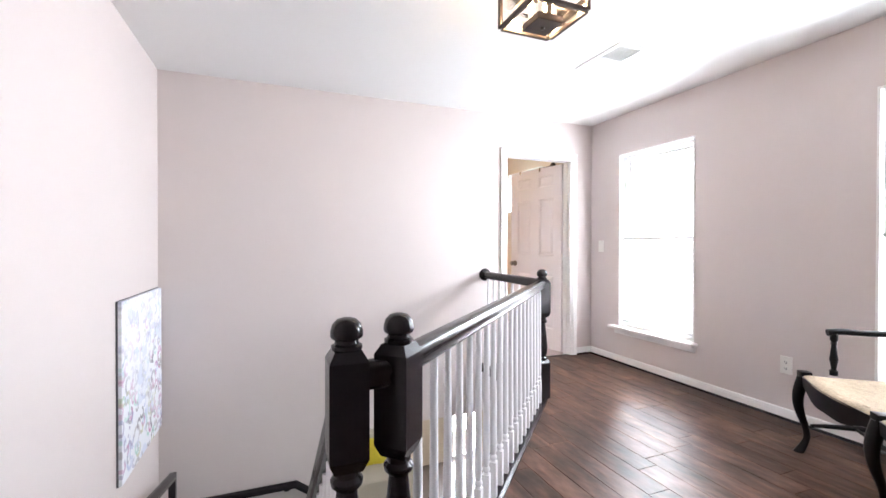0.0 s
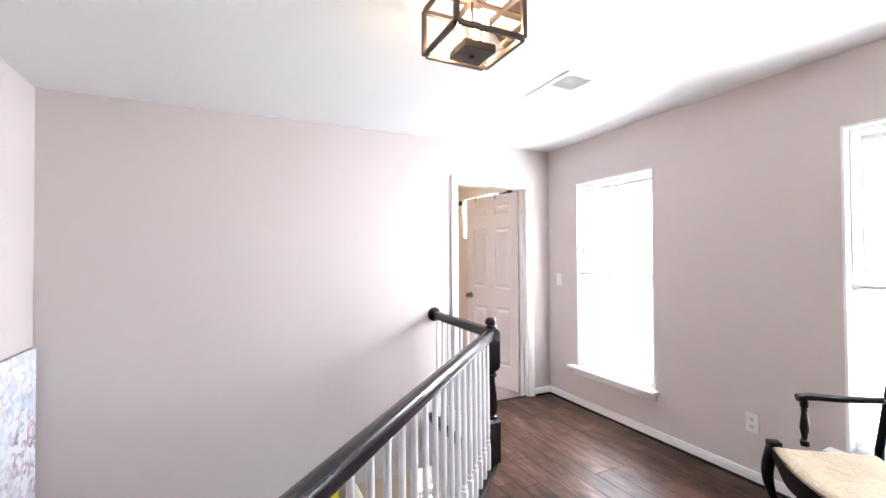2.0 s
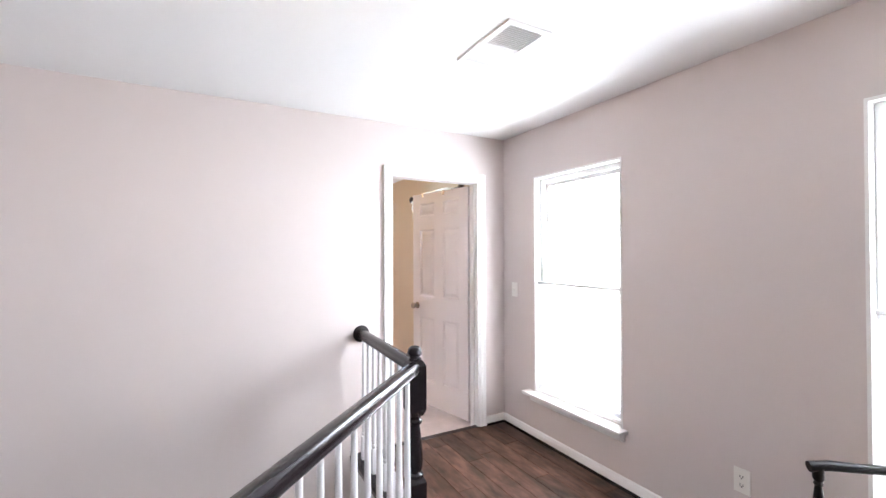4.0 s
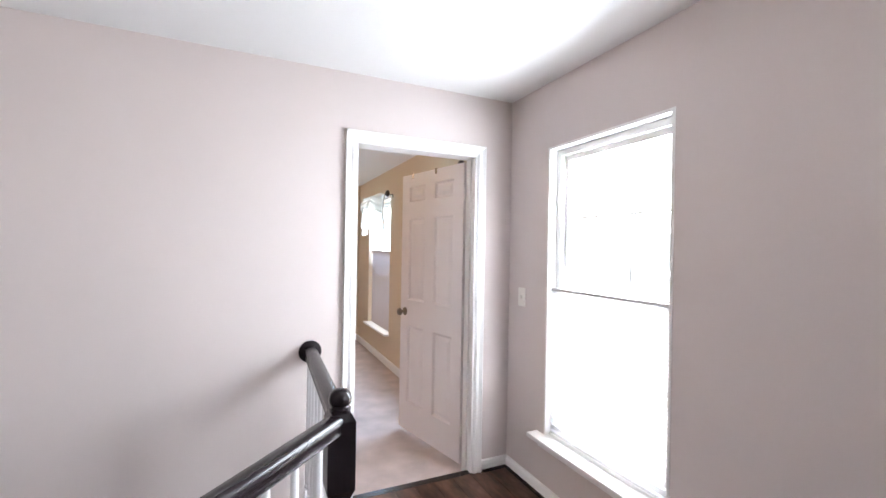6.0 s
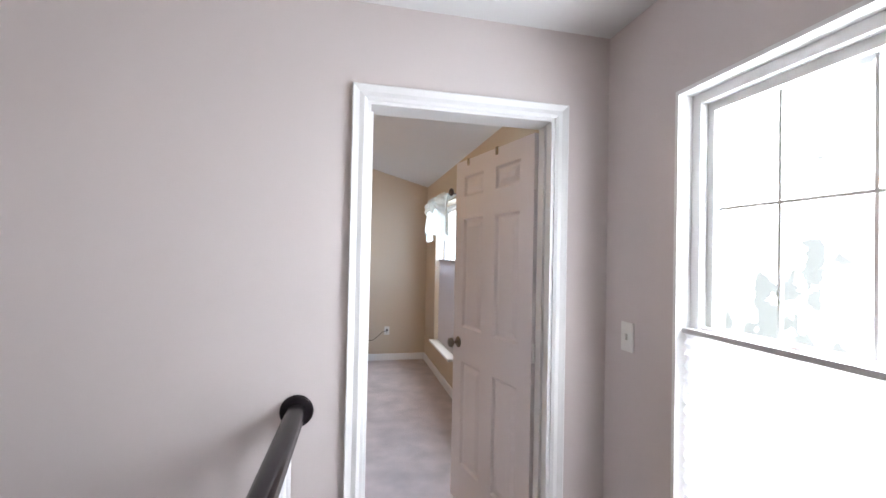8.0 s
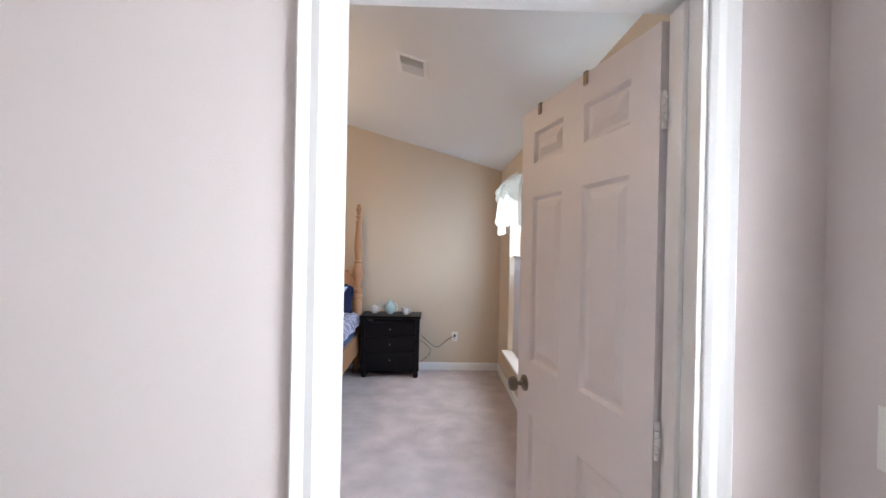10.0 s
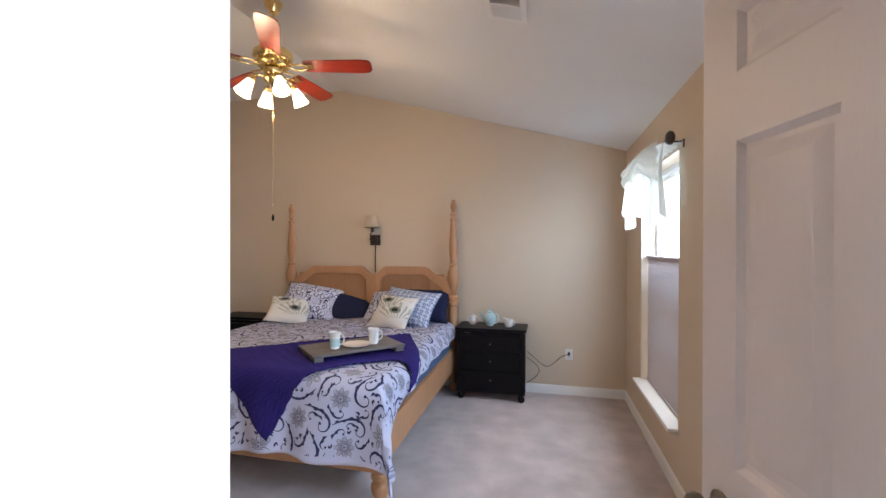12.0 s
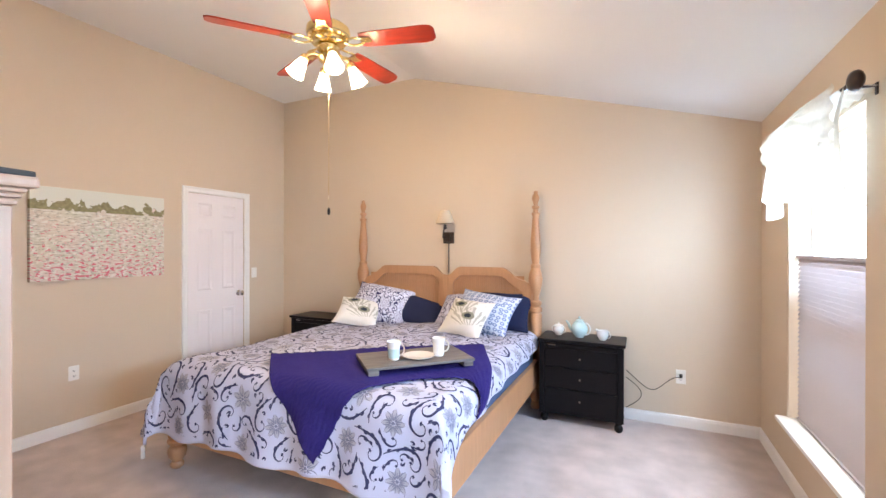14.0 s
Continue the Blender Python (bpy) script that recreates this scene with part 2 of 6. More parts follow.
def damask(name, size=1.0, ground=(0.68, 0.71, 0.85), ink=(0.040, 0.042, 0.13), soft=(0.36, 0.36, 0.48)):
    """White cotton with navy scrolls, leaves and grey rosettes, printed along the cloth's own uv."""
    m = bpy.data.materials.new(name)
    m.use_nodes = True
    value, l, n = graph(m)
    bsdf = n["Principled BSDF"]
    bsdf.inputs["Roughness"].default_value, bsdf.inputs["Specular IOR Level"].default_value = 0.85, 0.2
    uv = n.new("ShaderNodeUVMap")
    warp = n.new("ShaderNodeTexNoise")
    warp.inputs["Scale"].default_value = 6 * size
    l.new(uv.outputs[0], warp.inputs["Vector"])
    off = n.new("ShaderNodeVectorMath")
    off.operation = "MULTIPLY_ADD"
    l.new(warp.outputs["Color"], off.inputs[0])
    off.inputs[1].default_value = (0.05 / size, 0.05 / size, 0)
    l.new(uv.outputs[0], off.inputs[2])
    vec = off.outputs[0]
    # scrolls
    d, a, c = cells(m, vec, 10.5 * size, 0.85)
    chan = n.new("ShaderNodeSeparateColor")
    l.new(c, chan.inputs[0])
    turn = value("MULTIPLY", chan.outputs[0], 6.28)
    hand = value("SUBTRACT", value("MULTIPLY", value("GREATER_THAN", chan.outputs[1], 0.5), 2.0), 1.0)
    phase = value("ADD", value("MULTIPLY", a, hand), value("ADD", turn, value("MULTIPLY", d, 13.5)))
    arm = value("GREATER_THAN", value("SINE", phase), value("MULTIPLY_ADD", d, 0.35, 0.62))
    inside = value("LESS_THAN", d, 0.62)
    hollow = value("GREATER_THAN", d, 0.06)
    scroll = value("MULTIPLY", value("MULTIPLY", arm, inside), hollow)
    # small leaves between
    d2, a2, c2 = cells(m, vec, 17 * size, 1.0)
    leaf = value("LESS_THAN", d2, value("MULTIPLY_ADD", value("ABSOLUTE", value("SINE", value("MULTIPLY", a2, 1.5))), 0.18, 0.02))
    chan2 = n.new("ShaderNodeSeparateColor")
    l.new(c2, chan2.inputs[0])
    leaf = value("MULTIPLY", leaf, value("GREATER_THAN", chan2.outputs[0], 0.5))
    # thin vines that wander from scroll to scroll
    vine_tex = n.new("ShaderNodeTexNoise")
    vine_tex.inputs["Scale"].default_value, vine_tex.inputs["Detail"].default_value = 7.5 * size, 1.0
    l.new(uv.outputs[0], vine_tex.inputs["Vector"])
    vine = value("LESS_THAN", value("ABSOLUTE", value("SUBTRACT", vine_tex.outputs["Fac"], 0.5)), 0.011)
    dark = value("MAXIMUM", value("MAXIMUM", scroll, leaf), vine)
    # rosettes
    d3, a3, c3 = cells(m, vec, 4.2 * size, 0.5)
    petal = value("MULTIPLY_ADD", value("ABSOLUTE", value("COSINE", value("MULTIPLY", a3, 3.0))), 0.10, 0.20)
    rose = value("LESS_THAN", d3, petal)
    ring = value("GREATER_THAN", value("SINE", value("MULTIPLY", value("DIVIDE", d3, petal), 14.0)), 0.35)
    edge = value("GREATER_THAN", value("DIVIDE", d3, petal), 0.88)
    shade = value("MULTIPLY", value("MAXIMUM", ring, edge), 0.75)
    rosecol = mix_color(m, value("ADD", shade, 0.12), ground, soft)
    d4, a4, c4 = cells(m, vec, 21 * size, 1.0)
    pale = value("LESS_THAN", d4, value("MULTIPLY_ADD", value("ABSOLUTE", value("COSINE", value("MULTIPLY", a4, 2.5))), 0.26, 0.10))
    under = mix_color(m, value("MULTIPLY", pale, 0.62), ground, soft)
    col = mix_color(m, dark, under, ink)
    col = mix_color(m, rose, col, rosecol)
    l.new(col, bsdf.inputs["Base Color"])
    fine = n.new("ShaderNodeTexNoise")
    fine.inputs["Scale"].default_value = 300
    bp = n.new("ShaderNodeBump")
    bp.inputs["Strength"].default_value, bp.inputs["Distance"].default_value = 0.2, 0.004
    l.new(fine.outputs["Fac"], bp.inputs["Height"])
    l.new(bp.outputs[0], bsdf.inputs["Normal"])
    return m


def printed(name, kind):
    """Cushion and canvas prints: lattice, feather, rings, meadow; drawn along uv."""
    m = bpy.data.materials.new(name)
    m.use_nodes = True
    value, l, n = graph(m)
    bsdf = n["Principled BSDF"]
    bsdf.inputs["Roughness"].default_value, bsdf.inputs["Specular IOR Level"].default_value = 0.85, 0.2
    uv = n.new("ShaderNodeUVMap")
    sep = n.new("ShaderNodeSeparateXYZ")
    l.new(uv.outputs[0], sep.inputs[0])
    u, v = sep.outputs[0], sep.outputs[1]

    def noise_tex(scale, detail=4, stretch=None):
        t = n.new("ShaderNodeTexNoise")
        t.inputs["Scale"].default_value, t.inputs["Detail"].default_value = scale, detail
        if stretch:
            mp = n.new("ShaderNodeMapping")
            mp.inputs["Scale"].default_value = stretch
            l.new(uv.outputs[0], mp.inputs[0])
            l.new(mp.outputs[0], t.inputs["Vector"])
        else:
            l.new(uv.outputs[0], t.inputs["Vector"])
        return t
    if kind == "lattice":
        d, a, c = cells(m, uv.outputs[0], 11, 0.25)
        ring = value("MULTIPLY", value("GREATER_THAN", d, 0.16), value("LESS_THAN", d, 0.40))
        col = mix_color(m, ring, (0.60, 0.66, 0.78), (0.20, 0.27, 0.46))
    elif kind == "feather":
        # two peacock eyes, each in a plume of fine grey barbs
        t = noise_tex(4, 4)
        col = mix_color(m, value("GREATER_THAN", t.outputs["Fac"], 0.62), (0.74, 0.72, 0.68), (0.66, 0.64, 0.59))
        for cu, cv in ((0.34, 0.74), (0.64, 0.44)):
            du, dv = value("SUBTRACT", u, cu), value("SUBTRACT", v, cv)
            wide = value("ADD", value("MULTIPLY", du, 0.9), value("MULTIPLY", dv, 0.35))
            tall = value("SUBTRACT", value("MULTIPLY", dv, 1.4), value("MULTIPLY", du, 0.3))
            r = value("SQRT", value("ADD", value("POWER", value("ABSOLUTE", wide), 2), value("POWER", value("ABSOLUTE", tall), 2)))
            swing = value("ADD", value("MULTIPLY", value("ARCTAN2", value("ADD", tall, 0.55), wide), 34.0), value("MULTIPLY", t.outputs["Fac"], 9.0))
            barb = value("MULTIPLY", value("GREATER_THAN", value("SINE", swing), 0.25), value("LESS_THAN", value("ADD", r, value("MULTIPLY", t.outputs["Fac"], 0.25)), 0.48))
            col = mix_color(m, value("MULTIPLY", barb, 0.75), col, (0.36, 0.36, 0.30))
            col = mix_color(m, value("LESS_THAN", value("ADD", r, value("MULTIPLY", t.outputs["Fac"], 0.06)), 0.17), col, (0.26, 0.26, 0.20))
            col = mix_color(m, value("LESS_THAN", r, 0.075), col, (0.03, 0.04, 0.05))
    elif kind == "rings":
        # loose coloured brush rings on white
        t = noise_tex(7)
        wash = noise_tex(4, 5, (1, 1.6, 1))
        col = mix_color(m, value("GREATER_THAN", wash.outputs["Fac"], 0.56), (0.80, 0.81, 0.85), (0.68, 0.71, 0.80))
        first = value("MULTIPLY", t.outputs["Fac"], 0.28)
        low_down = value("SUBTRACT", 0.95, v)
        dense = value("MINIMUM", value("MAXIMUM", value("ADD", value("MULTIPLY", low_down, 0.85), value("MULTIPLY", value("SUBTRACT", noise_tex(3, 3).outputs["Fac"], 0.5), 2.6)), 0.22), 0.95)
        for scale, rand, lo, hi, add in ((6.0, 0.9, 0.22, 0.36, 0.0), (8.0, 1.0, 0.24, 0.40, 3.7), (10.0, 1.0, 0.20, 0.38, 9.1), (7.5, 1.0, 0.12, 0.28, 5.3), (12.0, 1.0, 0.14, 0.36, 2.3)):
            mp = n.new("ShaderNodeMapping")
            mp.inputs["Location"].default_value = (add, add * 0.7, 0)
            l.new(uv.outputs[0], mp.inputs[0])
            d, a, c = cells(m, mp.outputs[0], scale, rand)
            dd = value("ADD", d, value("SUBTRACT", first, 0.14))
            chan = n.new("ShaderNodeSeparateColor")
            l.new(c, chan.inputs[0])
            ring = value("MULTIPLY", value("GREATER_THAN", dd, lo), value("LESS_THAN", dd, hi))
            ring = value("MULTIPLY", ring, value("GREATER_THAN", chan.outputs[0], 0.42))
            ring = value("MULTIPLY", ring, value("GREATER_THAN", value("SINE", value("ADD", a, value("MULTIPLY", chan.outputs[1], 6.0))), -0.55))
            ramp = n.new("ShaderNodeValToRGB")
            ramp.color_ramp.interpolation = "CONSTANT"
            shades = ((0.0, (0.34, 0.30, 0.44)), (0.2, (0.52, 0.26, 0.42)), (0.36, (0.22, 0.21, 0.24)), (0.5, (0.50, 0.50, 0.32)), (0.64, (0.42, 0.62, 0.56)), (0.78, (0.44, 0.40, 0.40)), (0.9, (0.46, 0.50, 0.68)))
            for i, (p, s) in enumerate(shades):
                e = ramp.color_ramp.elements[i] if i < 2 else ramp.color_ramp.elements.new(p)
                e.position, e.color = p, (*s, 1)
            l.new(chan.outputs[2], ramp.inputs[0])
            col = mix_color(m, value("MULTIPLY", ring, dense), col, ramp.outputs[0])
    elif kind == "meadow":
        # a field of flowers under a line of trees and a pale sky, in short level strokes
        wash, dab, dark, red = noise_tex(3, 3), noise_tex(16, 6, (1, 2.6, 1)), noise_tex(22, 7, (1, 2.8, 1)), noise_tex(20, 4, (1, 1.9, 1))
        field = mix_color(m, value("MULTIPLY_ADD", wash.outputs["Fac"], 1.8, -0.4), (0.70, 0.52, 0.47), (0.50, 0.56, 0.42))
        field = mix_color(m, value("MULTIPLY_ADD", dab.outputs["Fac"], 5.0, -2.2), field, (0.74, 0.71, 0.64))
        field = mix_color(m, value("MULTIPLY", value("LESS_THAN", dark.outputs["Fac"], 0.42), 0.6), field, (0.26, 0.25, 0.20))
        near = value("MULTIPLY_ADD", v, 0.16, 0.545)
        field = mix_color(m, value("MULTIPLY", value("GREATER_THAN", red.outputs["Fac"], near), value("LESS_THAN", v, 0.68)), field, (0.62, 0.17, 0.22))
        clump = noise_tex(8, 5)
        tree_top = value("ADD", 0.70, value("MULTIPLY", clump.outputs["Fac"], 0.34))
        leafy = noise_tex(26, 4)
        crown = mix_color(m, leafy.outputs["Fac"], (0.12, 0.12, 0.06), (0.40, 0.36, 0.20))
        skyc = value("GREATER_THAN", v, tree_top)
        wood = value("MULTIPLY", value("GREATER_THAN", v, 0.775), value("GREATER_THAN", noise_tex(11, 5).outputs["Fac"], 0.40))
        col = mix_color(m, wood, field, crown)
        col = mix_color(m, skyc, col, (0.66, 0.67, 0.60))
    l.new(col, bsdf.inputs["Base Color"])
    fine = n.new("ShaderNodeTexNoise")
    fine.inputs["Scale"].default_value = 180
    bp = n.new("ShaderNodeBump")
    bp.inputs["Strength"].default_value, bp.inputs["Distance"].default_value = 0.25, 0.004
    l.new(fine.outputs["Fac"], bp.inputs["Height"])
    l.new(bp.outputs[0], bsdf.inputs["Normal"])
    return m


COTTON = material("printed_cotton", (0.60, 0.615, 0.77), 0.88, grain=0.06, scale=300, bump=0.25, patch=0.05, patch_scale=5, spec=0.15)
INK = material("navy_print", (0.058, 0.062, 0.140), 0.88, grain=0.25, scale=90, patch=0.3, patch_scale=6, spec=0.15)
PETAL = material("grey_print", (0.47, 0.47, 0.56), 0.88, grain=0.2, scale=60, patch=0.25, patch_scale=7, spec=0.15)
VEIN = material("grey_line_print", (0.24, 0.24, 0.34), 0.88, grain=0.2, scale=60, spec=0.15)
DAMASK_SMALL = damask("damask_sham", 1.25)
LATTICE, FEATHER = printed("lattice_print", "lattice"), printed("feather_print", "feather")
RINGS, MEADOW = printed("rings_painting", "rings"), printed("meadow_painting", "meadow")


# ---- mesh tools ----
def obj(name, bm, mat, parent=None, label="", smooth=False):
    bmesh.ops.recalc_face_normals(bm, faces=bm.faces[:])
    me = bpy.data.meshes.new(name)
    if smooth:
        for f in bm.faces:
            f.smooth = True
        for e in bm.edges:
            if len(e.link_faces) == 2 and e.calc_face_angle(0) > 0.7:
                e.smooth = False
    bm.to_mesh(me)
    bm.free()
    me.materials.append(mat)
    ob = new(name, me)
    if parent is not None:
        ob.parent = parent
    if label:
        tagged(ob, label)
    return ob


def part(name, bm, mat, parent, label="", smooth=False):
    return obj(name, bm, mat, parent, label, smooth)


def thing(name, at=(0, 0, 0), turn=0.0, label="", category="", group=""):
    ob = new(name)
    ob.matrix_basis = pose(*at, 0, 0, turn)
    return tagged(ob, label, category, group)


def box(bm, x0, x1, y0, y1, z0, z1, bevel=0.0, m=None):
    made = bmesh.ops.create_cube(bm, size=1.0)["verts"]
    bmesh.ops.transform(bm, matrix=Matrix.LocRotScale(((x0 + x1) / 2, (y0 + y1) / 2, (z0 + z1) / 2), None, (x1 - x0, y1 - y0, z1 - z0)), verts=made)
    if bevel:
        edges = list({e for v in made for e in v.link_edges})
        res = bmesh.ops.bevel(bm, geom=edges, offset=bevel, segments=2, affect="EDGES", profile=0.6)
        made = list({v for f in res["faces"] for v in f.verts} | {v for v in made if v.is_valid})
    if m is not None:
        bmesh.ops.transform(bm, matrix=m, verts=made)
    return bm


def boxes(*rows, bevel=0.0):
    bm = bmesh.new()
    for r in rows:
        box(bm, *r, bevel=bevel)
    return bm


def lathe(profile, seg=20, m=None, bm=None):
    """A turned shape from (radius, height) pairs."""
    bm = bm or bmesh.new()
    rings = []
    for r, z in profile:
        rings.append([bm.verts.new((r * math.cos(2 * math.pi * i / seg), r * math.sin(2 * math.pi * i / seg), z)) for i in range(seg)])
    for a, b in zip(rings, rings[1:]):
        for i in range(seg):
            bm.faces.new((a[i], a[(i + 1) % seg], b[(i + 1) % seg], b[i]))
    for ring, (r, z) in ((rings[0], profile[0]), (rings[-1], profile[-1])):
        if r > 1e-4:
            bm.faces.new(ring)
    bmesh.ops.remove_doubles(bm, verts=[v for ring in (rings[0], rings[-1]) for v in ring], dist=1e-5)
    if m is not None:
        bmesh.ops.transform(bm, matrix=m, verts=[v for ring in rings for v in ring if v.is_valid])
    return bm


def tube(points, radius, seg=8, bm=None, radii=None):
    """A round bar along points."""
    bm = bm or bmesh.new()
    pts = [Vector(p) for p in points]
    rings = []
    for i, p in enumerate(pts):
        d = (pts[min(i + 1, len(pts) - 1)] - pts[max(i - 1, 0)]).normalized()
        side = d.cross(Vector((0, 0, 1)))
        if side.length < 1e-3:
            side = Vector((1, 0, 0))
        side.normalize()
        up = side.cross(d)
        r = radii[i] if radii else radius
        rings.append([bm.verts.new(p + r * (math.cos(2 * math.pi * k / seg) * side + math.sin(2 * math.pi * k / seg) * up)) for k in range(seg)])
    for a, b in zip(rings, rings[1:]):
        for k in range(seg):
            bm.faces.new((a[k], a[(k + 1) % seg], b[(k + 1) % seg], b[k]))
    bm.faces.new(rings[0])
    bm.faces.new(rings[-1])
    return bm


def sweep(section, start, end, up=(0, 0, 1), bm=None):
    """A moulding with the given cross-section (side, up) from start to end."""
    bm = bm or bmesh.new()
    a, b = Vector(start), Vector(end)
    d = (b - a).normalized()
    side = d.cross(Vector(up)).normalized()
    top = side.cross(d)
    ra, rb = ([bm.verts.new(p + s * side + t * top) for s, t in section] for p in (a, b))
    for i in range(len(section)):
        j = (i + 1) % len(section)
        bm.faces.new((ra[i], ra[j], rb[j], rb[i]))
    bm.faces.new(ra)
    bm.faces.new(rb)
    return bm


def prism(poly, z0, z1, bm=None):
    bm = bm or bmesh.new()
    lo, hi = ([bm.verts.new((x, y, z)) for x, y in poly] for z in (z0, z1))
    for i in range(len(poly)):
        j = (i + 1) % len(poly)
        bm.faces.new((lo[i], lo[j], hi[j], hi[i]))
    bm.faces.new(lo)
    bm.faces.new(hi)
    return bm


def clip(poly, px, py, nx, ny):
    """The part of a convex outline on the side of the line that n points to."""
    out = []
    for i, p in enumerate(poly):
        q = poly[(i + 1) % len(poly)]
        a, b = (p[0] - px) * nx + (p[1] - py) * ny, (q[0] - px) * nx + (q[1] - py) * ny
        if a >= 0:
            out.append(p)
        if a * b < 0:
            t = a / (a - b)
            out.append((p[0] + t * (q[0] - p[0]), p[1] + t * (q[1] - p[1])))
    return out


def grid_sheet(nu, nv, place, uvs=None):
    """A sheet of nu by nv cells; place(s, t) gives the point, with a uv layer in the cloth's own metres."""
    bm = bmesh.new()
    layer = bm.loops.layers.uv.new("UVMap")
    vs = [[bm.verts.new(place(i / nu, j / nv)) for j in range(nv + 1)] for i in range(nu + 1)]
    for i in range(nu):
        for j in range(nv):
            f = bm.faces.new((vs[i][j], vs[i + 1][j], vs[i + 1][j + 1], vs[i][j + 1]))
            for loop, (a, b) in zip(f.loops, ((i, j), (i + 1, j), (i + 1, j + 1), (i, j + 1))):
                loop[layer].uv = uvs(a / nu, b / nv) if uvs else (a / nu, b / nv)
    return bm


def sheet(name, corners, mat, parent, label=""):
    """One pane of glass, facing the way in which its corners turn to the right."""
    me = bpy.data.meshes.new(name)
    me.from_pydata(corners, [], [tuple(range(len(corners)))])
    me.materials.append(mat)
    ob = new(name, me)
    ob.parent = parent
    return tagged(ob, label)


# ---- structure ----
def setting(name, bm, mat, label, category="", parent=None):
    return tagged(obj(name, bm, mat, parent), label, category or name.split("_")[0], kind="structure")


WX, WT = 3.23, 0.21          # the outer wall's face and thickness
DY = 3.50                    # the wall between loft and bedroom
FAR, LEFT = 7.80, -1.687      # the bedroom's far and side walls
RIDGE, TOP = 0.19, 3.285      # where the bedroom's slope turns level
DOOR_A, DOOR_B, DOOR_H = 2.192, 2.978, 2.070


def wall_x(x0, x1, y0, y1, z0, z1, holes):
    """A wall along y with holes (y0, y1, z0, z1), in order of y."""
    rows, at = [], y0
    for a, b, c, d in holes:
        rows += [(x0, x1, at, a, z0, z1), (x0, x1, a, b, z0, c), (x0, x1, a, b, d, z1)]
        at = b
    return boxes(*rows, (x0, x1, at, y1, z0, z1))


LOFT_HOLES = [(0.42, 1.215, 0.40, 2.06), (2.31, 3.112, 0.40, 2.06)]
BED_HOLES = [(4.22, 4.99, 0.40, 2.10), (6.145, 7.17, 0.40, 2.10)]
setting("wall_east_loft", wall_x(WX, WX + WT, -2.7, DY + 0.06, -0.3, 2.44, LOFT_HOLES), PAINT_LOFT, "greige painted loft wall with two tall windows", "wall")
setting("wall_east_bedroom", wall_x(WX, WX + WT, DY + 0.06, FAR + 0.1, -0.3, 2.44, BED_HOLES), PAINT_BED, "tan painted bedroom wall with two windows", "wall")
setting("wall_north_loft", boxes((-0.79, 0.55, DY, DY + 0.06, -2.75, 2.44), (0.55, DOOR_A, DY, DY + 0.06, -0.40, 2.44), (DOOR_A, DOOR_B, DY, DY + 0.06, DOOR_H, 2.44), (DOOR_B, WX, DY, DY + 0.06, -0.40, 2.44)), PAINT_LOFT, "greige painted wall with a doorway beside the stairwell", "wall")
setting("wall_south_bedroom", boxes((LEFT - 0.1, DOOR_A, DY + 0.06, DY + 0.12, -0.3, 3.4), (DOOR_A, DOOR_B, DY + 0.06, DY + 0.12, DOOR_H, 3.4), (DOOR_B, WX, DY + 0.06, DY + 0.12, -0.3, 2.6)), PAINT_BED, "tan painted bedroom wall around the doorway", "wall")
setting("wall_west_loft", boxes((-0.79, -0.67, -2.7, DY, -2.75, 2.44)), PAINT_LOFT, "greige painted wall along the stair flight", "wall")
setting("wall_south_loft", boxes((-0.79, WX, -2.82, -2.7, -2.75, 2.44)), PAINT_LOFT, "plain greige painted loft wall", "wall")
setting("wall_north_bedroom", boxes((LEFT - 0.1, WX, FAR, FAR + 0.1, -0.3, 3.4)), PAINT_BED, "tan painted bedroom wall behind the bed", "wall")
setting("wall_west_bedroom", wall_x(LEFT - 0.1, LEFT, DY + 0.12, FAR, -0.3, 3.4, [(6.55, 7.21, 0.0, 2.02)]), PAINT_BED, "tan painted bedroom wall with a closet door", "wall")
setting("ceiling_loft", boxes((-0.79, WX + WT, -2.82, DY + 0.06, 2.44, 2.6)), CEILING, "white painted flat loft ceiling", "ceiling")
bm = bmesh.new()
prof = [(WX + WT, 2.44 - 0.28 * (WT - 0.0)), (WX, 2.44), (RIDGE, TOP), (LEFT - 0.1, TOP), (LEFT - 0.1, TOP + 0.15), (RIDGE, TOP + 0.15), (WX + WT, 2.62)]
ra, rb = ([bm.verts.new((x, y, z)) for x, z in prof] for y in (DY + 0.061, FAR + 0.1))
for i in range(len(prof)):
    j = (i + 1) % len(prof)
    bm.faces.new((ra[i], ra[j], rb[j], rb[i]))
bm.faces.new(ra), bm.faces.new(rb)
setting("ceiling_bedroom", bm, CEILING, "white vaulted bedroom ceiling sloping to the windows", "ceiling")

# floors
N1, N2, N3 = (0.279, 0.907), (0.410, 0.930), (1.942, 2.532)     # newels
DIAG = Vector((N3[0] - N2[0], N3[1] - N2[1])).normalized()
WELL = [(-0.67, 0.97), (0.45, 0.97), (1.97, 2.545), (1.97, DY)]
floor = setting("floor_loft", prism([(-0.79, -2.7), (WX, -2.7), (WX, DY), (1.97, DY), (1.97, 2.545), (0.45, 0.97), (-0.79, 0.97)], -0.30, -0.012), SUBFLOOR, "dark stained hardwood plank floor of the loft", "floor")
floor.location.z = 0.042
setting("floor_bedroom", boxes((LEFT, WX, DY + 0.04, FAR, -0.3, 0.0)), CARPET, "beige cut-pile carpet with brushed patches", "carpet")
setting("ground", boxes((-200, 200, -200, 200, -3.3, -3.1)), material("ground_grass", (0.10, 0.13, 0.05), 0.9, grain=0.5, scale=3), "grass ground outside the house", "ground")

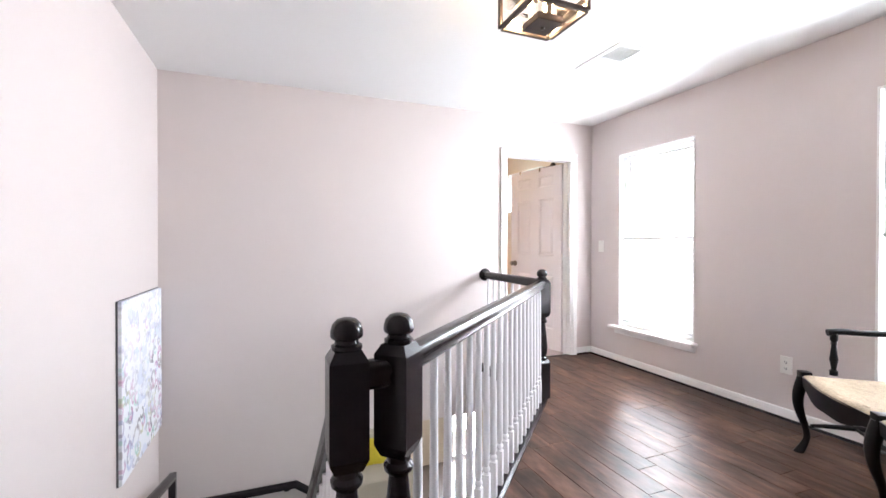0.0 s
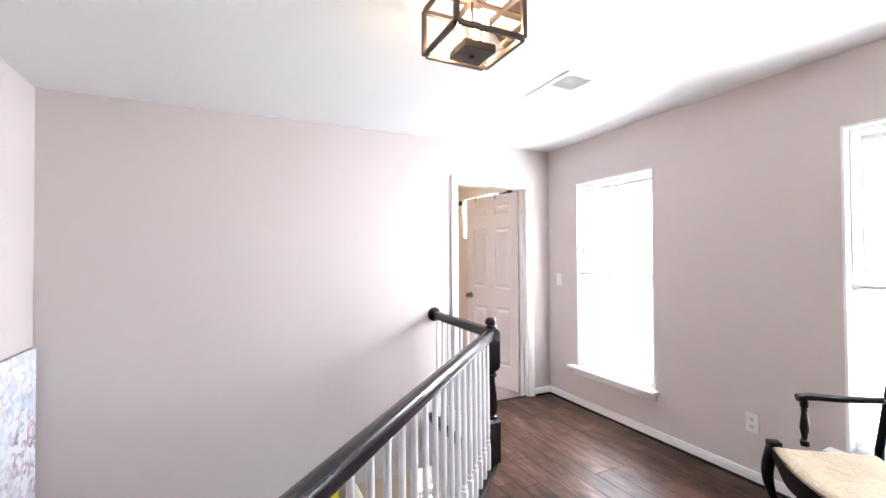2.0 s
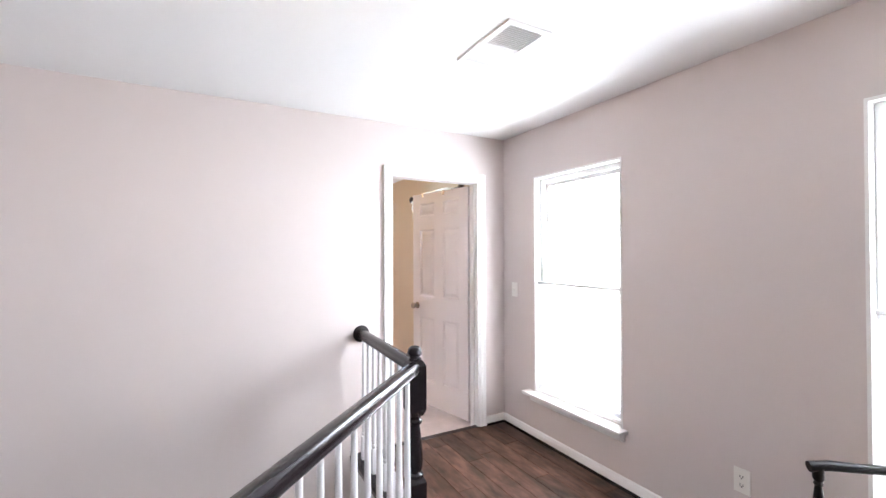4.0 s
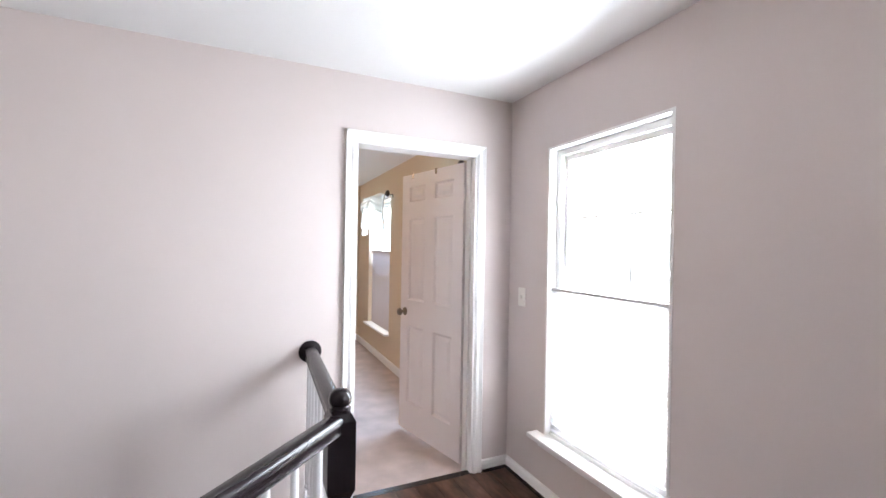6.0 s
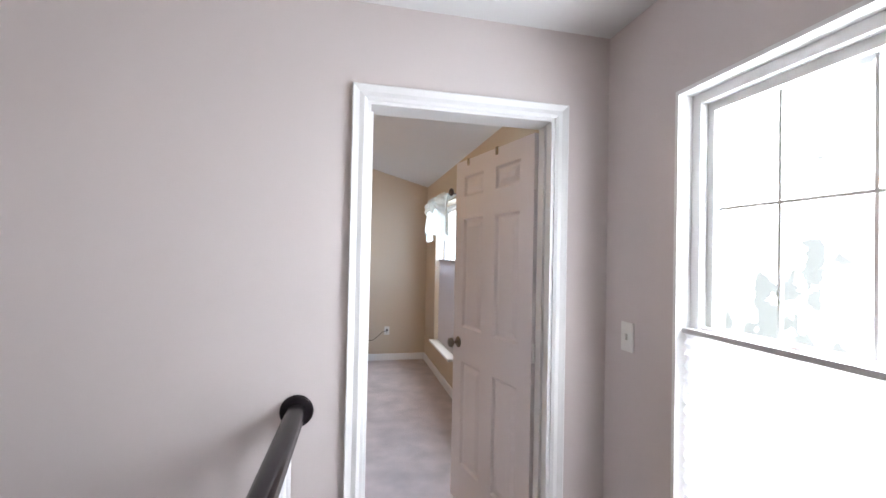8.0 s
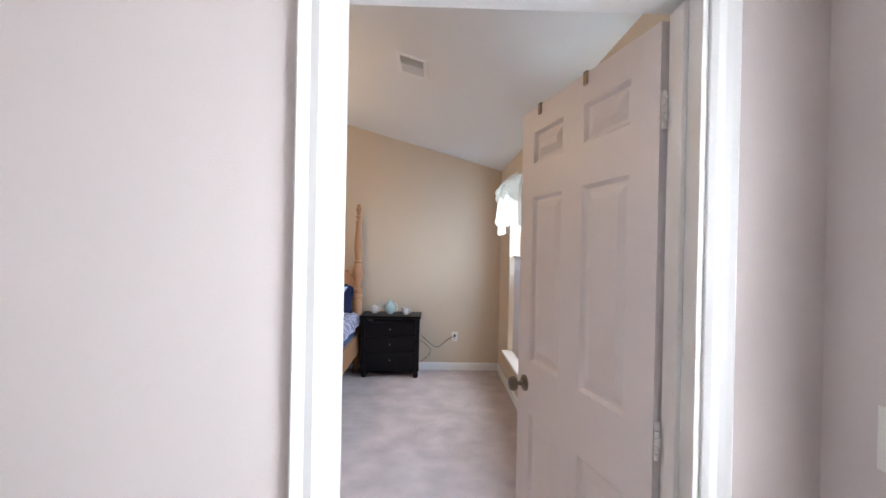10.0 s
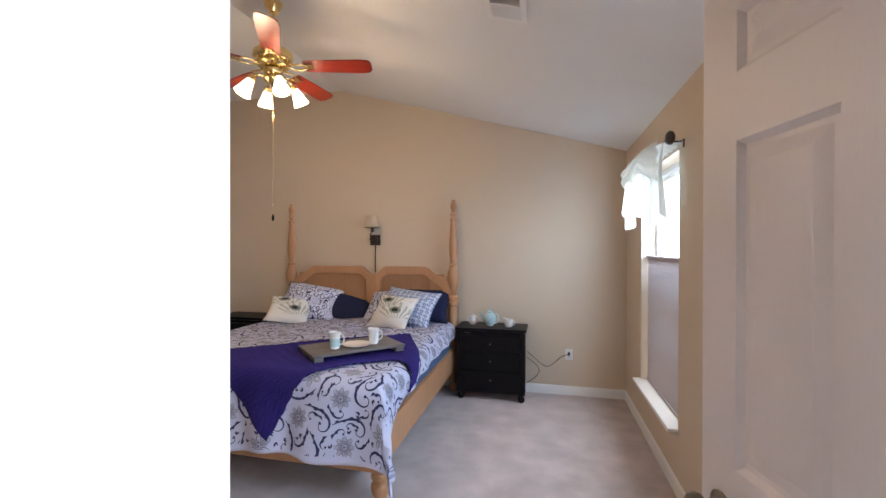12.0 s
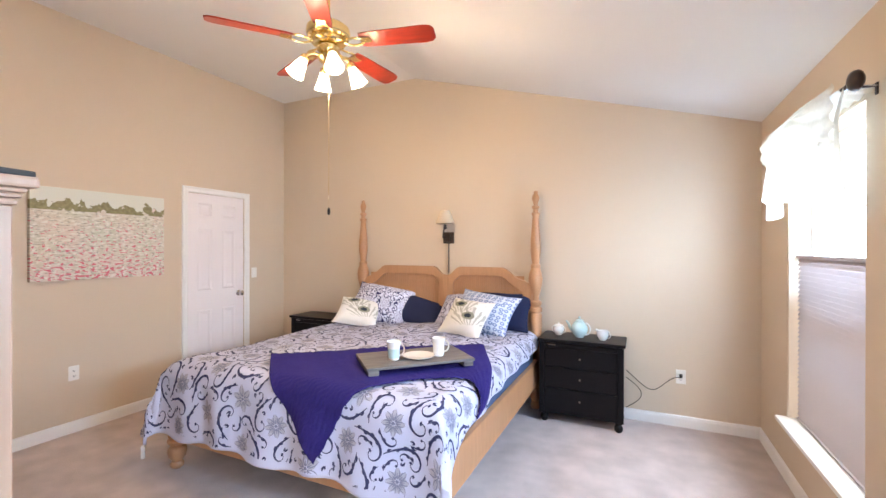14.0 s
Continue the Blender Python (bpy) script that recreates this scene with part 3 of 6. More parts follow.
bm = bmesh.new()
vs = [bm.verts.new(p) for p in ((14, -60, -3.1), (14, 70, -3.1), (14, 70, 40), (14, -60, 40))]
bm.faces.new(vs)
setting("backdrop", bm, OUTSIDE, "bright hazy sky beyond the windows", "sky")

# lower storey seen through the stairwell
setting("floor_lower", boxes((-0.79, 6.0, -2.7, 8.0, -2.95, -2.75)), material("lower_plank", (0.07, 0.045, 0.035), 0.35, grain=0.6, scale=8, stretch=(6, 0.7, 1), bump=0.1), "dark hardwood floor of the room below", "floor")
setting("wall_lower_north", boxes((-0.79, 3.08, 7.0, 7.1, -2.75, -0.3), (3.60, 6.0, 7.0, 7.1, -2.75, -0.3), (3.08, 3.60, 7.0, 7.1, -0.7, -0.3)), PAINT_LOW, "tan wall of the room below", "wall")
setting("wall_lower_west", boxes((-0.79, -0.67, DY, 7.0, -2.75, -0.3)), PAINT_LOW, "tan wall of the room below", "wall")
setting("wall_lower_east", boxes((6.0, 6.1, -2.7, 7.1, -2.75, -0.3)), PAINT_LOW, "tan wall of the room below", "wall")
setting("wall_lower_roof", boxes((WX, 6.1, -2.7, 8.0, -0.45, -0.31)), CEILING, "white ceiling of the room below", "ceiling")


def base_moulding(name, runs, face_flip=1):
    section = [(0, 0), (0.014, 0), (0.014, 0.065), (0.009, 0.085), (0, 0.092)]
    for i, (a, b) in enumerate(runs):
        bm = sweep([(-s * face_flip, t) for s, t in section], a, b)
        setting("baseboard", bm, TRIM, "white painted baseboard along the " + name, "baseboard")


base_moulding("loft walls", [((WX, -2.7, 0.022), (WX, DY - 0.014, 0.022)), ((WX, DY, 0.022), (3.036, DY, 0.022))])
base_moulding("bedroom walls", [((WX, 3.62, 0.0), (WX, FAR - 0.014, 0.0)), ((WX, FAR, 0.0), (LEFT + 0.014, FAR, 0.0)), ((LEFT, FAR, 0.0), (LEFT, 7.29, 0.0)), ((LEFT, 6.47, 0.0), (LEFT, 3.62, 0.0))])


for a, b in (((WX - 0.014, -2.7, 0.042), (WX - 0.014, DY - 0.03, 0.042)), ((WX - 0.014, DY - 0.014, 0.042), (3.038, DY - 0.014, 0.042))):
    setting("trim", sweep([(0, 0), (-0.012, 0), (-0.010, 0.008), (-0.005, 0.013), (0, 0.015)], a, b), LACQUER, "dark quarter-round shoe moulding along the loft floor", "trim")
setting("threshold", boxes((DOOR_A + 0.001, DOOR_B - 0.001, DY - 0.01, DY + 0.045, 0.0, 0.042), bevel=0.003), LACQUER, "dark wooden threshold strip in the doorway", "threshold")
# door casings: side pieces and head with a stepped face
def casing(name, a, b, h, at, axis, out, w=0.057, label="white painted door casing"):
    """Casing round an opening a..b of height h in a wall face at the given place; out is the way it stands proud."""
    ob = new(name)
    tagged(ob, label, "door frame", kind="structure")
    prof = [(0, 0), (0, 0.010), (0.012, 0.016), (0.030, 0.012), (w - 0.014, 0.016), (w - 0.004, 0.020), (w, 0.018), (w, 0)]

    def put(x, d, z):
        return (x, at + out * d, z) if axis == "x" else (at + out * d, x, z)
    for s, edge in ((-1, a), (1, b)):
        bm = bmesh.new()
        lo, hi = [], []
        for o, d in prof:
            lo.append(bm.verts.new(put(edge + s * o, d, 0.0)))
            hi.append(bm.verts.new(put(edge + s * o, d, h + o)))
        for i in range(len(prof)):
            j = (i + 1) % len(prof)
            bm.faces.new((lo[i], lo[j], hi[j], hi[i]))
        bm.faces.new(lo), bm.faces.new(hi)
        part("casing_side", bm, TRIM, ob)
    bm = bmesh.new()
    lo, hi = [], []
    for o, d in prof:
        lo.append(bm.verts.new(put(a - o, d, h + o)))
        hi.append(bm.verts.new(put(b + o, d, h + o)))
    for i in range(len(prof)):
        j = (i + 1) % len(prof)
        bm.faces.new((lo[i], lo[j], hi[j], hi[i]))
    bm.faces.new(lo), bm.faces.new(hi)
    part("casing_head", bm, TRIM, ob)
    return ob


frame_1 = casing("doorframe_1", DOOR_A + 0.004, DOOR_B - 0.004, DOOR_H - 0.004, DY, "x", -1)
casing("doorframe_2", DOOR_A + 0.004, DOOR_B - 0.004, DOOR_H - 0.004, DY + 0.12, "x", 1)
# jamb lining with its stop
for name, row in (("jamb", (DOOR_A, DOOR_A + 0.018, DY - 0.002, DY + 0.122, 0, DOOR_H - 0.018)), ("jamb", (DOOR_B - 0.018, DOOR_B, DY - 0.002, DY + 0.122, 0, DOOR_H - 0.018)), ("head_jamb", (DOOR_A, DOOR_B, DY - 0.002, DY + 0.122, DOOR_H - 0.018, DOOR_H)),
                  ("door_stop", (DOOR_A + 0.018, DOOR_A + 0.030, DY + 0.045, DY + 0.080, 0, DOOR_H - 0.03)), ("door_stop", (DOOR_B - 0.030, DOOR_B - 0.018, DY + 0.045, DY + 0.080, 0, DOOR_H - 0.03))):
    part(name, boxes(row, bevel=0.002), TRIM, frame_1)
for z in (0.27, 1.05, 1.83):
    hinge = part("hinge", boxes((DOOR_B - 0.031, DOOR_B - 0.0185, DY + 0.1225, DY + 0.1255, z - 0.045, z + 0.045)), TRIM, frame_1, "white painted hinge")
    for k in range(5):
        part("knuckle", lathe([(0.0045, -0.0078), (0.0065, -0.0068), (0.0065, 0.0068), (0.0045, 0.0078)], 10, pose(DOOR_B - 0.026, DY + 0.121, z - 0.036 + 0.018 * k)), TRIM, hinge)
casing("doorframe_3", 6.55, 7.21, 2.02, LEFT, "y", 1, 0.060, "white painted closet door casing")


# six-panel door
def panel_door(name, w, h, label, at, turn, knob_mat, knob_z):
    ob = new(name)
    ob.matrix_basis = pose(*at, 0, 0, turn)
    tagged(ob, label, "door", kind="structure")
    t = 0.035
    stile, mull = 0.104, 0.122
    cols = [(stile, (w - mull) / 2), ((w + mull) / 2, w - stile)]
    rows = [(0.22, 0.82), (1.02, 1.655), (1.785, h - 0.095)]
    bm = boxes((0, stile, -t, 0, 0, h), (w - stile, w, -t, 0, 0, h), (cols[0][1], cols[1][0], -t, 0, 0, h))
    for z0, z1 in ((0, rows[0][0]), (rows[0][1], rows[1][0]), (rows[1][1], rows[2][0]), (rows[2][1], h)):
        for x0, x1 in cols:
            box(bm, x0, x1, -t, 0, z0, z1)
    part("leaf", bm, DOOR, ob)
    for x0, x1 in cols:
        for z0, z1 in rows:
            bm = bmesh.new()
            for s, y_face in ((1, 0.0), (-1, -t)):
                rings = []
                for inset, depth in ((0.0, 0.0), (0.012, 0.011), (0.022, 0.011), (0.048, 0.003)):
                    y = y_face - s * depth
                    rings.append([bm.verts.new(p) for p in ((x0 + inset, y, z0 + inset), (x1 - inset, y, z0 + inset), (x1 - inset, y, z1 - inset), (x0 + inset, y, z1 - inset))])
                for a, b in zip(rings, rings[1:]):
                    for i in range(4):
                        bm.faces.new((a[i], a[(i + 1) % 4], b[(i + 1) % 4], b[i]))
                bm.faces.new(rings[-1])
            part("panel", bm, DOOR, ob)
    for s in (1, -1):
        y0 = 0.0 if s > 0 else -t
        prof = [(0.032, 0.0), (0.032, 0.004), (0.024, 0.010), (0.010, 0.013), (0.009, 0.030), (0.014, 0.034), (0.027, 0.042), (0.029, 0.052), (0.024, 0.062), (0.012, 0.066), (0.0, 0.067)]
        part("knob", lathe(prof, 20, pose(w - 0.065, y0, knob_z, -90 * s, 0, 0)), knob_mat, ob, "round metal door knob", True)
    return ob


door_1 = panel_door("door_1", 0.760, 2.000, "white six-panel door standing open into the bedroom", (DOOR_B - 0.032, DY + 0.130, 0.042), 103.0, NICKEL, 0.925)
for x in (0.30, 0.60):
    part("door_hook", boxes((x, x + 0.018, -0.040, 0.006, 2.0005, 2.004), (x, x + 0.018, 0.001, 0.006, 1.963, 2.0005)), NICKEL, door_1, "small metal over-door hook")
panel_door("door_2", 0.65, 2.01, "white six-panel closet door, closed", (LEFT - 0.040, 6.555, 0.008), 90.0, STEEL, 0.955)


# windows
def window(name, y0, y1, z0, z1, label, white_jamb):
    ob = new(name)
    tagged(ob, label, "window", kind="structure")
    lin = TRIM if white_jamb else PAINT_BED
    xo = WX - 0.003 if white_jamb else WX + 0.004
    for row in ((xo, WX + 0.20, y0, y0 + 0.014, z0, z1), (xo, WX + 0.20, y1 - 0.014, y1, z0, z1), (xo, WX + 0.20, y0 + 0.014, y1 - 0.014, z1 - 0.014, z1)):
        part("jamb", boxes(row), lin, ob)
    fx0 = WX + (0.055 if white_jamb else 0.115)
    fx1 = fx0 + 0.065
    a, b, c, d = y0 + 0.014, y1 - 0.014, z0 + 0.01, z1 - 0.014
    mid = (z0 + z1) / 2 + 0.01
    for row in ((fx0, fx1, a, a + 0.035, c, d), (fx0, fx1, b - 0.035, b, c, d), (fx0, fx1, a + 0.035, b - 0.035, d - 0.035, d), (fx0, fx1, a + 0.035, b - 0.035, c, c + 0.045)):
        part("window_frame", boxes(row, bevel=0.003), TRIM, ob)
    for k, (s0, s1, sx) in enumerate(((c + 0.045, mid + 0.02, fx0 + 0.006), (mid - 0.02, d - 0.035, fx0 + 0.030))):
        sash = part("sash", boxes((sx, sx + 0.022, a + 0.03, a + 0.06, s0, s1), (sx, sx + 0.022, b - 0.06, b - 0.03, s0, s1), (sx, sx + 0.022, a + 0.06, b - 0.06, s0, s0 + 0.04), (sx, sx + 0.022, a + 0.06, b - 0.06, s1 - 0.03, s1)), TRIM, ob)
        pane = sheet("pane", [(sx + 0.011, a + 0.05, s0 + 0.03), (sx + 0.011, a + 0.05, s1 - 0.02), (sx + 0.011, b - 0.05, s1 - 0.02), (sx + 0.011, b - 0.05, s0 + 0.03)], GLASS, sash)
        pane.visible_shadow = False
        for i in (1, 2):
            y = a + 0.05 + (b - a - 0.10) * i / 3
            part("muntin", boxes((sx + 0.006, sx + 0.017, y - 0.0045, y + 0.0045, s0 + 0.04, s1 - 0.04)), TRIM, sash)
        z = (s0 + s1) / 2 + 0.035
        part("muntin", boxes((sx + 0.005, sx + 0.018, a + 0.075, b - 0.075, z - 0.0045, z + 0.0045)), TRIM, sash)
    stool = boxes((WX - 0.075, WX + 0.12, y0 - 0.035, y1 + 0.07, z0 - 0.022, z0 + 0.002), bevel=0.005) if white_jamb else boxes((WX - 0.062, WX + 0.12, y0 - 0.012, y1 + 0.012, z0 - 0.024, z0 + 0.002), bevel=0.005)
    part("window_sill", stool, TRIM, ob)
    if white_jamb:
        part("apron", boxes((WX - 0.016, WX, y0 - 0.015, y1 + 0.04, z0 - 0.075, z0 - 0.022), bevel=0.004), TRIM, ob)
    return ob


window("window_1", *LOFT_HOLES[1], "white double-hung loft window with divided upper sash", True)
window("window_2", *LOFT_HOLES[0], "white double-hung loft window behind the settee", True)
window("window_3", *BED_HOLES[1], "white double-hung bedroom window", False)
window("window_4", *BED_HOLES[0], "white double-hung bedroom window beside the open door", False)


def cellular_shade(y0, y1, z0, z1):
    """A bottom-up pleated shade: folded cloth with a rail along its top."""
    ob = thing("cellular_shade", (WX + 0.035, (y0 + y1) / 2, z0), 0, "white pleated cellular shade raised to half the window", "window shade", "loft shades")
    w, n = (y1 - y0) / 2 - 0.017, 44
    bm = bmesh.new()
    prev = None
    for i in range(n + 1):
        z = 0.004 + (z1 - z0 - 0.02) * i / n
        x = 0.006 if i % 2 else -0.006
        cur = [bm.verts.new((x, -w, z)), bm.verts.new((x, w, z))]
        if prev:
            bm.faces.new((prev[0], prev[1], cur[1], cur[0]))
        prev = cur
    part("cloth", bm, SHADE, ob)
    part("top_rail", boxes((-0.014, 0.014, -w - 0.002, w + 0.002, z1 - z0 - 0.018, z1 - z0), bevel=0.003), RAILGREY, ob, "grey shade rail")
    part("bottom_rail", boxes((-0.014, 0.014, -w - 0.002, w + 0.002, 0.002, 0.018), bevel=0.003), TRIM, ob)
    return ob


cellular_shade(2.31, 3.112, 0.402, 1.252)
cellular_shade(0.42, 1.21, 0.402, 1.252)


def slat_blind(y0, y1, z0, z1):
    ob = thing("window_blind", (WX + 0.055, (y0 + y1) / 2, z0), 0, "white horizontal slat blind covering the lower window", "blind", "bedroom blinds")
    w = (y1 - y0) / 2 - 0.02
    n = int((z1 - z0) / 0.028)
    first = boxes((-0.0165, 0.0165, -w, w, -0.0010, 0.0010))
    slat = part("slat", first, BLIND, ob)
    for i in range(n):
        s = slat if i == 0 else new("slat", slat.data)
        s.parent = ob
        s.matrix_basis = pose(0, 0, 0.02 + 0.028 * i, 0, -58, 0)
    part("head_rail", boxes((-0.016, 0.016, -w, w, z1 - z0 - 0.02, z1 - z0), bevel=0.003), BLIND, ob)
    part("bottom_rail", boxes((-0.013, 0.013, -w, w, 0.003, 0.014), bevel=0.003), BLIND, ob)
    return ob


slat_blind(6.145, 7.17, 0.402, 1.425)
slat_blind(4.22, 4.99, 0.402, 1.425)


def valance(y0, y1, label, inset=0.0):
    """A rod with leaf finials on two brackets and a gathered sheer scarf over it."""
    rod = thing("curtain_rod", (WX, (y0 + y1) / 2, 2.11), 0, "dark bronze curtain rod with leaf-shaped finials", "curtain rod", "bedroom curtain rods")
    w = (y1 - y0) / 2
    part("rod", tube([(-0.10, -w, 0), (-0.10, w, 0)], 0.011, 10), BRONZE, rod)
    for s in (-1, 1):
        part("bracket", boxes((-0.105, 0.0, s * (w - 0.035) - 0.005, s * (w - 0.035) + 0.005, -0.005, 0.005), (-0.006, 0.0, s * (w - 0.035) - 0.008, s * (w - 0.035) + 0.008, -0.035, 0.012)), BRONZE, rod)
        part("finial", lathe([(0.006, 0.0), (0.014, 0.008), (0.010, 0.016), (0.030, 0.040), (0.036, 0.058), (0.031, 0.080), (0.016, 0.100), (0.0, 0.110)], 16, pose(-0.10, s * w, 0, -90 * s, 0, 0) @ Matrix.Diagonal((0.75, 1.15, 1, 1))), BRONZE, rod, "ribbed leaf-shaped finial", True)
    w -= inset
    cloth = thing("valance", (WX - 0.10, (y0 + y1) / 2, 2.11), 0, label, "valance", "bedroom valances")

    def place(s, t):
        y = (s - 0.5) * 2 * (w - 0.012)
        fold = 0.034 * math.sin(s * 58 + 1.5 * math.sin(s * 9)) + 0.02 * math.sin(s * 21 + 1)
        drop = 0.37 + 0.09 * math.exp(-((s - 0.93) / 0.09) ** 2) + 0.09 * math.exp(-((s - 0.07) / 0.09) ** 2) + 0.03 * math.sin(s * 30)
        if t < 0.12:
            a = t / 0.12 * math.pi
            return Vector((0.018 * math.cos(a) * 1.0, y, 0.018 * math.sin(a)))
        k = (t - 0.12) / 0.88
        return Vector((-0.018 - 0.038 * math.sin(min(1, k * 2.2) * 1.57) + fold * (0.3 + k), y * (1 - 0.02 * k), -drop * k))
    part("scarf", grid_sheet(110, 16, place), VALANCE, cloth, smooth=True)

    def swag(s, t):
        y = (s - 0.5) * 2 * (w - 0.004)
        sag = 0.24 - 0.06 * math.sin(s * math.pi) + 0.03 * math.sin(s * 14)
        ripple = 0.008 * math.sin(t * 20 + 3 * math.sin(s * 6))
        return Vector((-0.05 - 0.06 * math.sin(t * math.pi) * min(1.0, 9 * min(s, 1 - s)) + ripple, y, 0.022 - sag * t))
    part("swag", grid_sheet(40, 24, swag), VALANCE, cloth, smooth=True)
    # unseen sheet from rod to wall, added to keep window light off the ceiling
    part("light_stop", grid_sheet(60, 6, lambda s, t: Vector((0.096 * (1 - t), (s - 0.5) * 2 * (w - 0.006), 0.012 + 0.006 * math.sin(s * 60) * (1 - t) - 0.02 * (1 - t)))), VALANCE, cloth, smooth=True)
    return cloth


valance(6.02, 6.97, "gathered sheer cream valance over a bedroom window")
valance(4.10, 5.13, "sheer cream valance over the window beside the door", 0.075)


def wall_plate(at, turn, kind):
    """A light switch or a twin socket; its face looks along its own -y."""
    name, cat = ("light_switch", "switch") if kind == "switch" else ("power_outlet", "outlet")
    ob = thing(name, at, turn, "white plastic light switch on the wall" if kind == "switch" else "white plastic double socket low on the wall", cat)
    part("plate", boxes((-0.036, 0.036, -0.006, 0.0, -0.058, 0.058), bevel=0.003), PLASTIC, ob)
    if kind == "switch":
        part("toggle", boxes((-0.005, 0.005, -0.016, -0.004, -0.012, 0.012), bevel=0.002), PLASTIC, ob)
    else:
        for z in (-0.02, 0.02):
            face = part("socket", lathe([(0.0, 0.0), (0.0155, 0.0), (0.0155, 0.002), (0.0, 0.0022)], 16, pose(0, -0.006, z, 90, 0, 0)), PLASTIC, ob)
            part("slot", boxes((-0.0075, -0.0045, -0.0092, -0.0080, z - 0.004, z + 0.006), (0.0045, 0.0075, -0.0092, -0.0080, z - 0.004, z + 0.005), (-0.003, 0.003, -0.0092, -0.0080, z - 0.011, z - 0.006)), SLOT, face)
    return ob


wall_plate((WX, 3.350, 1.172), -90, "switch")
wall_plate((WX, 1.652, 0.398), -90, "outlet")
wall_plate((LEFT, 7.345, 1.18), 90, "switch")
wall_plate((LEFT, 5.62, 0.47), 90, "outlet")
wall_plate((2.691, FAR, 0.41), 0, "outlet")


def ceiling_register(at, rot, w, d, label):
    ob = new("ceiling_vent")
    ob.matrix_basis = Matrix.Translation(at) @ rot
    tagged(ob, label, "vent", "ceiling vents")
    part("frame", boxes((-w / 2, w / 2, -d / 2, -d / 2 + 0.028, -0.008, 0.0), (-w / 2, w / 2, d / 2 - 0.028, d / 2, -0.008, 0.0), (-w / 2, -w / 2 + 0.028, -d / 2 + 0.028, d / 2 - 0.028, -0.008, 0.0), (w / 2 - 0.028, w / 2, -d / 2 + 0.028, d / 2 - 0.028, -0.008, 0.0), (-w / 2 + 0.028, w / 2 - 0.028, -0.006, 0.006, -0.007, -0.001)), TRIM, ob)
    part("backing", boxes((-w / 2 + 0.028, w / 2 - 0.028, -d / 2 + 0.028, d / 2 - 0.028, -0.001, -0.0004)), VENTGREY, ob)
    n = 26
    blade = None
    for i in range(n):
        y = -d / 2 + 0.036 + (d - 0.072) * i / (n - 1)
        if abs(y) < 0.009:
            continue
        if blade is None:
            blade = part("slat", boxes((-w / 2 + 0.028, w / 2 - 0.028, -0.0055, 0.0055, -0.0006, 0.0006)), TRIM, ob)
            s = blade
        else:
            s = new("slat", blade.data)
            s.parent = ob
        s.matrix_basis = pose(0, y, -0.0052, 38 if y < 0 else -38, 0, 0)
    return ob


ceiling_register((2.225, 2.165, 2.44), Matrix.Identity(4), 0.235, 0.42, "white ceiling air register in the loft")
ceiling_register((2.25, 5.49, 2.44 + 0.28 * (WX - 0.0 - 2.25)), Matrix.Rotation(math.atan(0.28), 4, "Y"), 0.215, 0.30, "white air register on the sloped ceiling")


# ---- stairs and balustrade ----
stairs = new("staircase")
tagged(stairs, "dark wooden stair flight turning at a landing", "stairs", kind="structure")
for i in range(8):
    z = -0.19 * (i + 1)
    y0 = 0.97 + 0.225 * i
    y1 = y0 + 0.25 if i < 7 else DY
    part("tread", boxes((-0.67, 0.30, y0, y1, z - 0.03, z), bevel=0.004), LACQUER, stairs)
    part("riser", boxes((-0.67, 0.27, y0, y0 + 0.015, z, z + 0.158)), TRIM, stairs)
for i in range(7):
    z = -1.52 - 0.176 * (i + 1)
    x0 = 0.30 + 0.25 * i
    part("tread", boxes((x0, x0 + 0.275, 2.55, DY, z - 0.03, z), bevel=0.004), LACQUER, stairs)
    part("riser", boxes((x0, x0 + 0.015, 2.56, DY, z, z + 0.144)), TRIM, stairs)
wall_rail = thing("wall_handrail", (0, 0, 0), 0, "dark wooden handrail fixed along the stair walls", "handrail")
RAIL_LOW, RAIL_HIGH = (-0.565, 3.40, -0.47), (-0.565, 2.5, -0.24)
GRIP = [(-0.022, -0.024), (0.022, -0.024), (0.026, 0.0), (0.020, 0.020), (0.0, 0.026), (-0.020, 0.020), (-0.026, 0.0)]
part("rail", sweep(GRIP, (-0.56, DY - 0.045, -0.725), (0.27, DY - 0.045, -0.725)), LACQUER, wall_rail)
part("rail", sweep(GRIP, (0.26, DY - 0.045, -0.72), (1.9, DY - 0.045, -1.90)), LACQUER, wall_rail)
part("rail", sweep(GRIP, RAIL_LOW, RAIL_HIGH), LACQUER, wall_rail)
part("return", boxes((-0.587, -0.543, 3.375, 3.42, -0.745, -0.45), bevel=0.004), LACQUER, wall_rail)
for p in ((-0.3, DY - 0.02, -0.76), (0.2, DY - 0.02, -0.76), (-0.585, 2.9, -0.38)):
    part("bracket", boxes((p[0] - 0.02, p[0] + 0.02, p[1] - 0.012, p[1] + 0.02, p[2] - 0.02, p[2] + 0.02), bevel=0.003), LACQUER, wall_rail)

# edge of the loft floor towards the well
for a, b in (((-0.67, 0.955), (0.44, 0.955)), ((0.42, 0.955), (1.945, 2.535)), ((1.945, 2.52), (1.945, DY))):
    d = Vector((b[0] - a[0], b[1] - a[1], 0)).normalized()
    sec = [(-0.055, -0.03), (0.045, -0.03), (0.045, 0.012), (0.03, 0.018), (-0.05, 0.018), (-0.06, 0.005)]
    part("nosing", sweep(sec, (a[0], a[1], 0), (b[0], b[1], 0)), LACQUER, floor, "dark shoe board under the balusters")
    part("fascia", sweep([(-0.045, -0.30), (-0.030, -0.30), (-0.030, -0.03), (-0.045, -0.03)], (a[0], a[1], 0), (b[0], b[1], 0)), TRIM, floor)

railing = thing("balustrade", (0, 0, 0), 0, "black lacquered handrails and newels with white turned balusters", "railing")


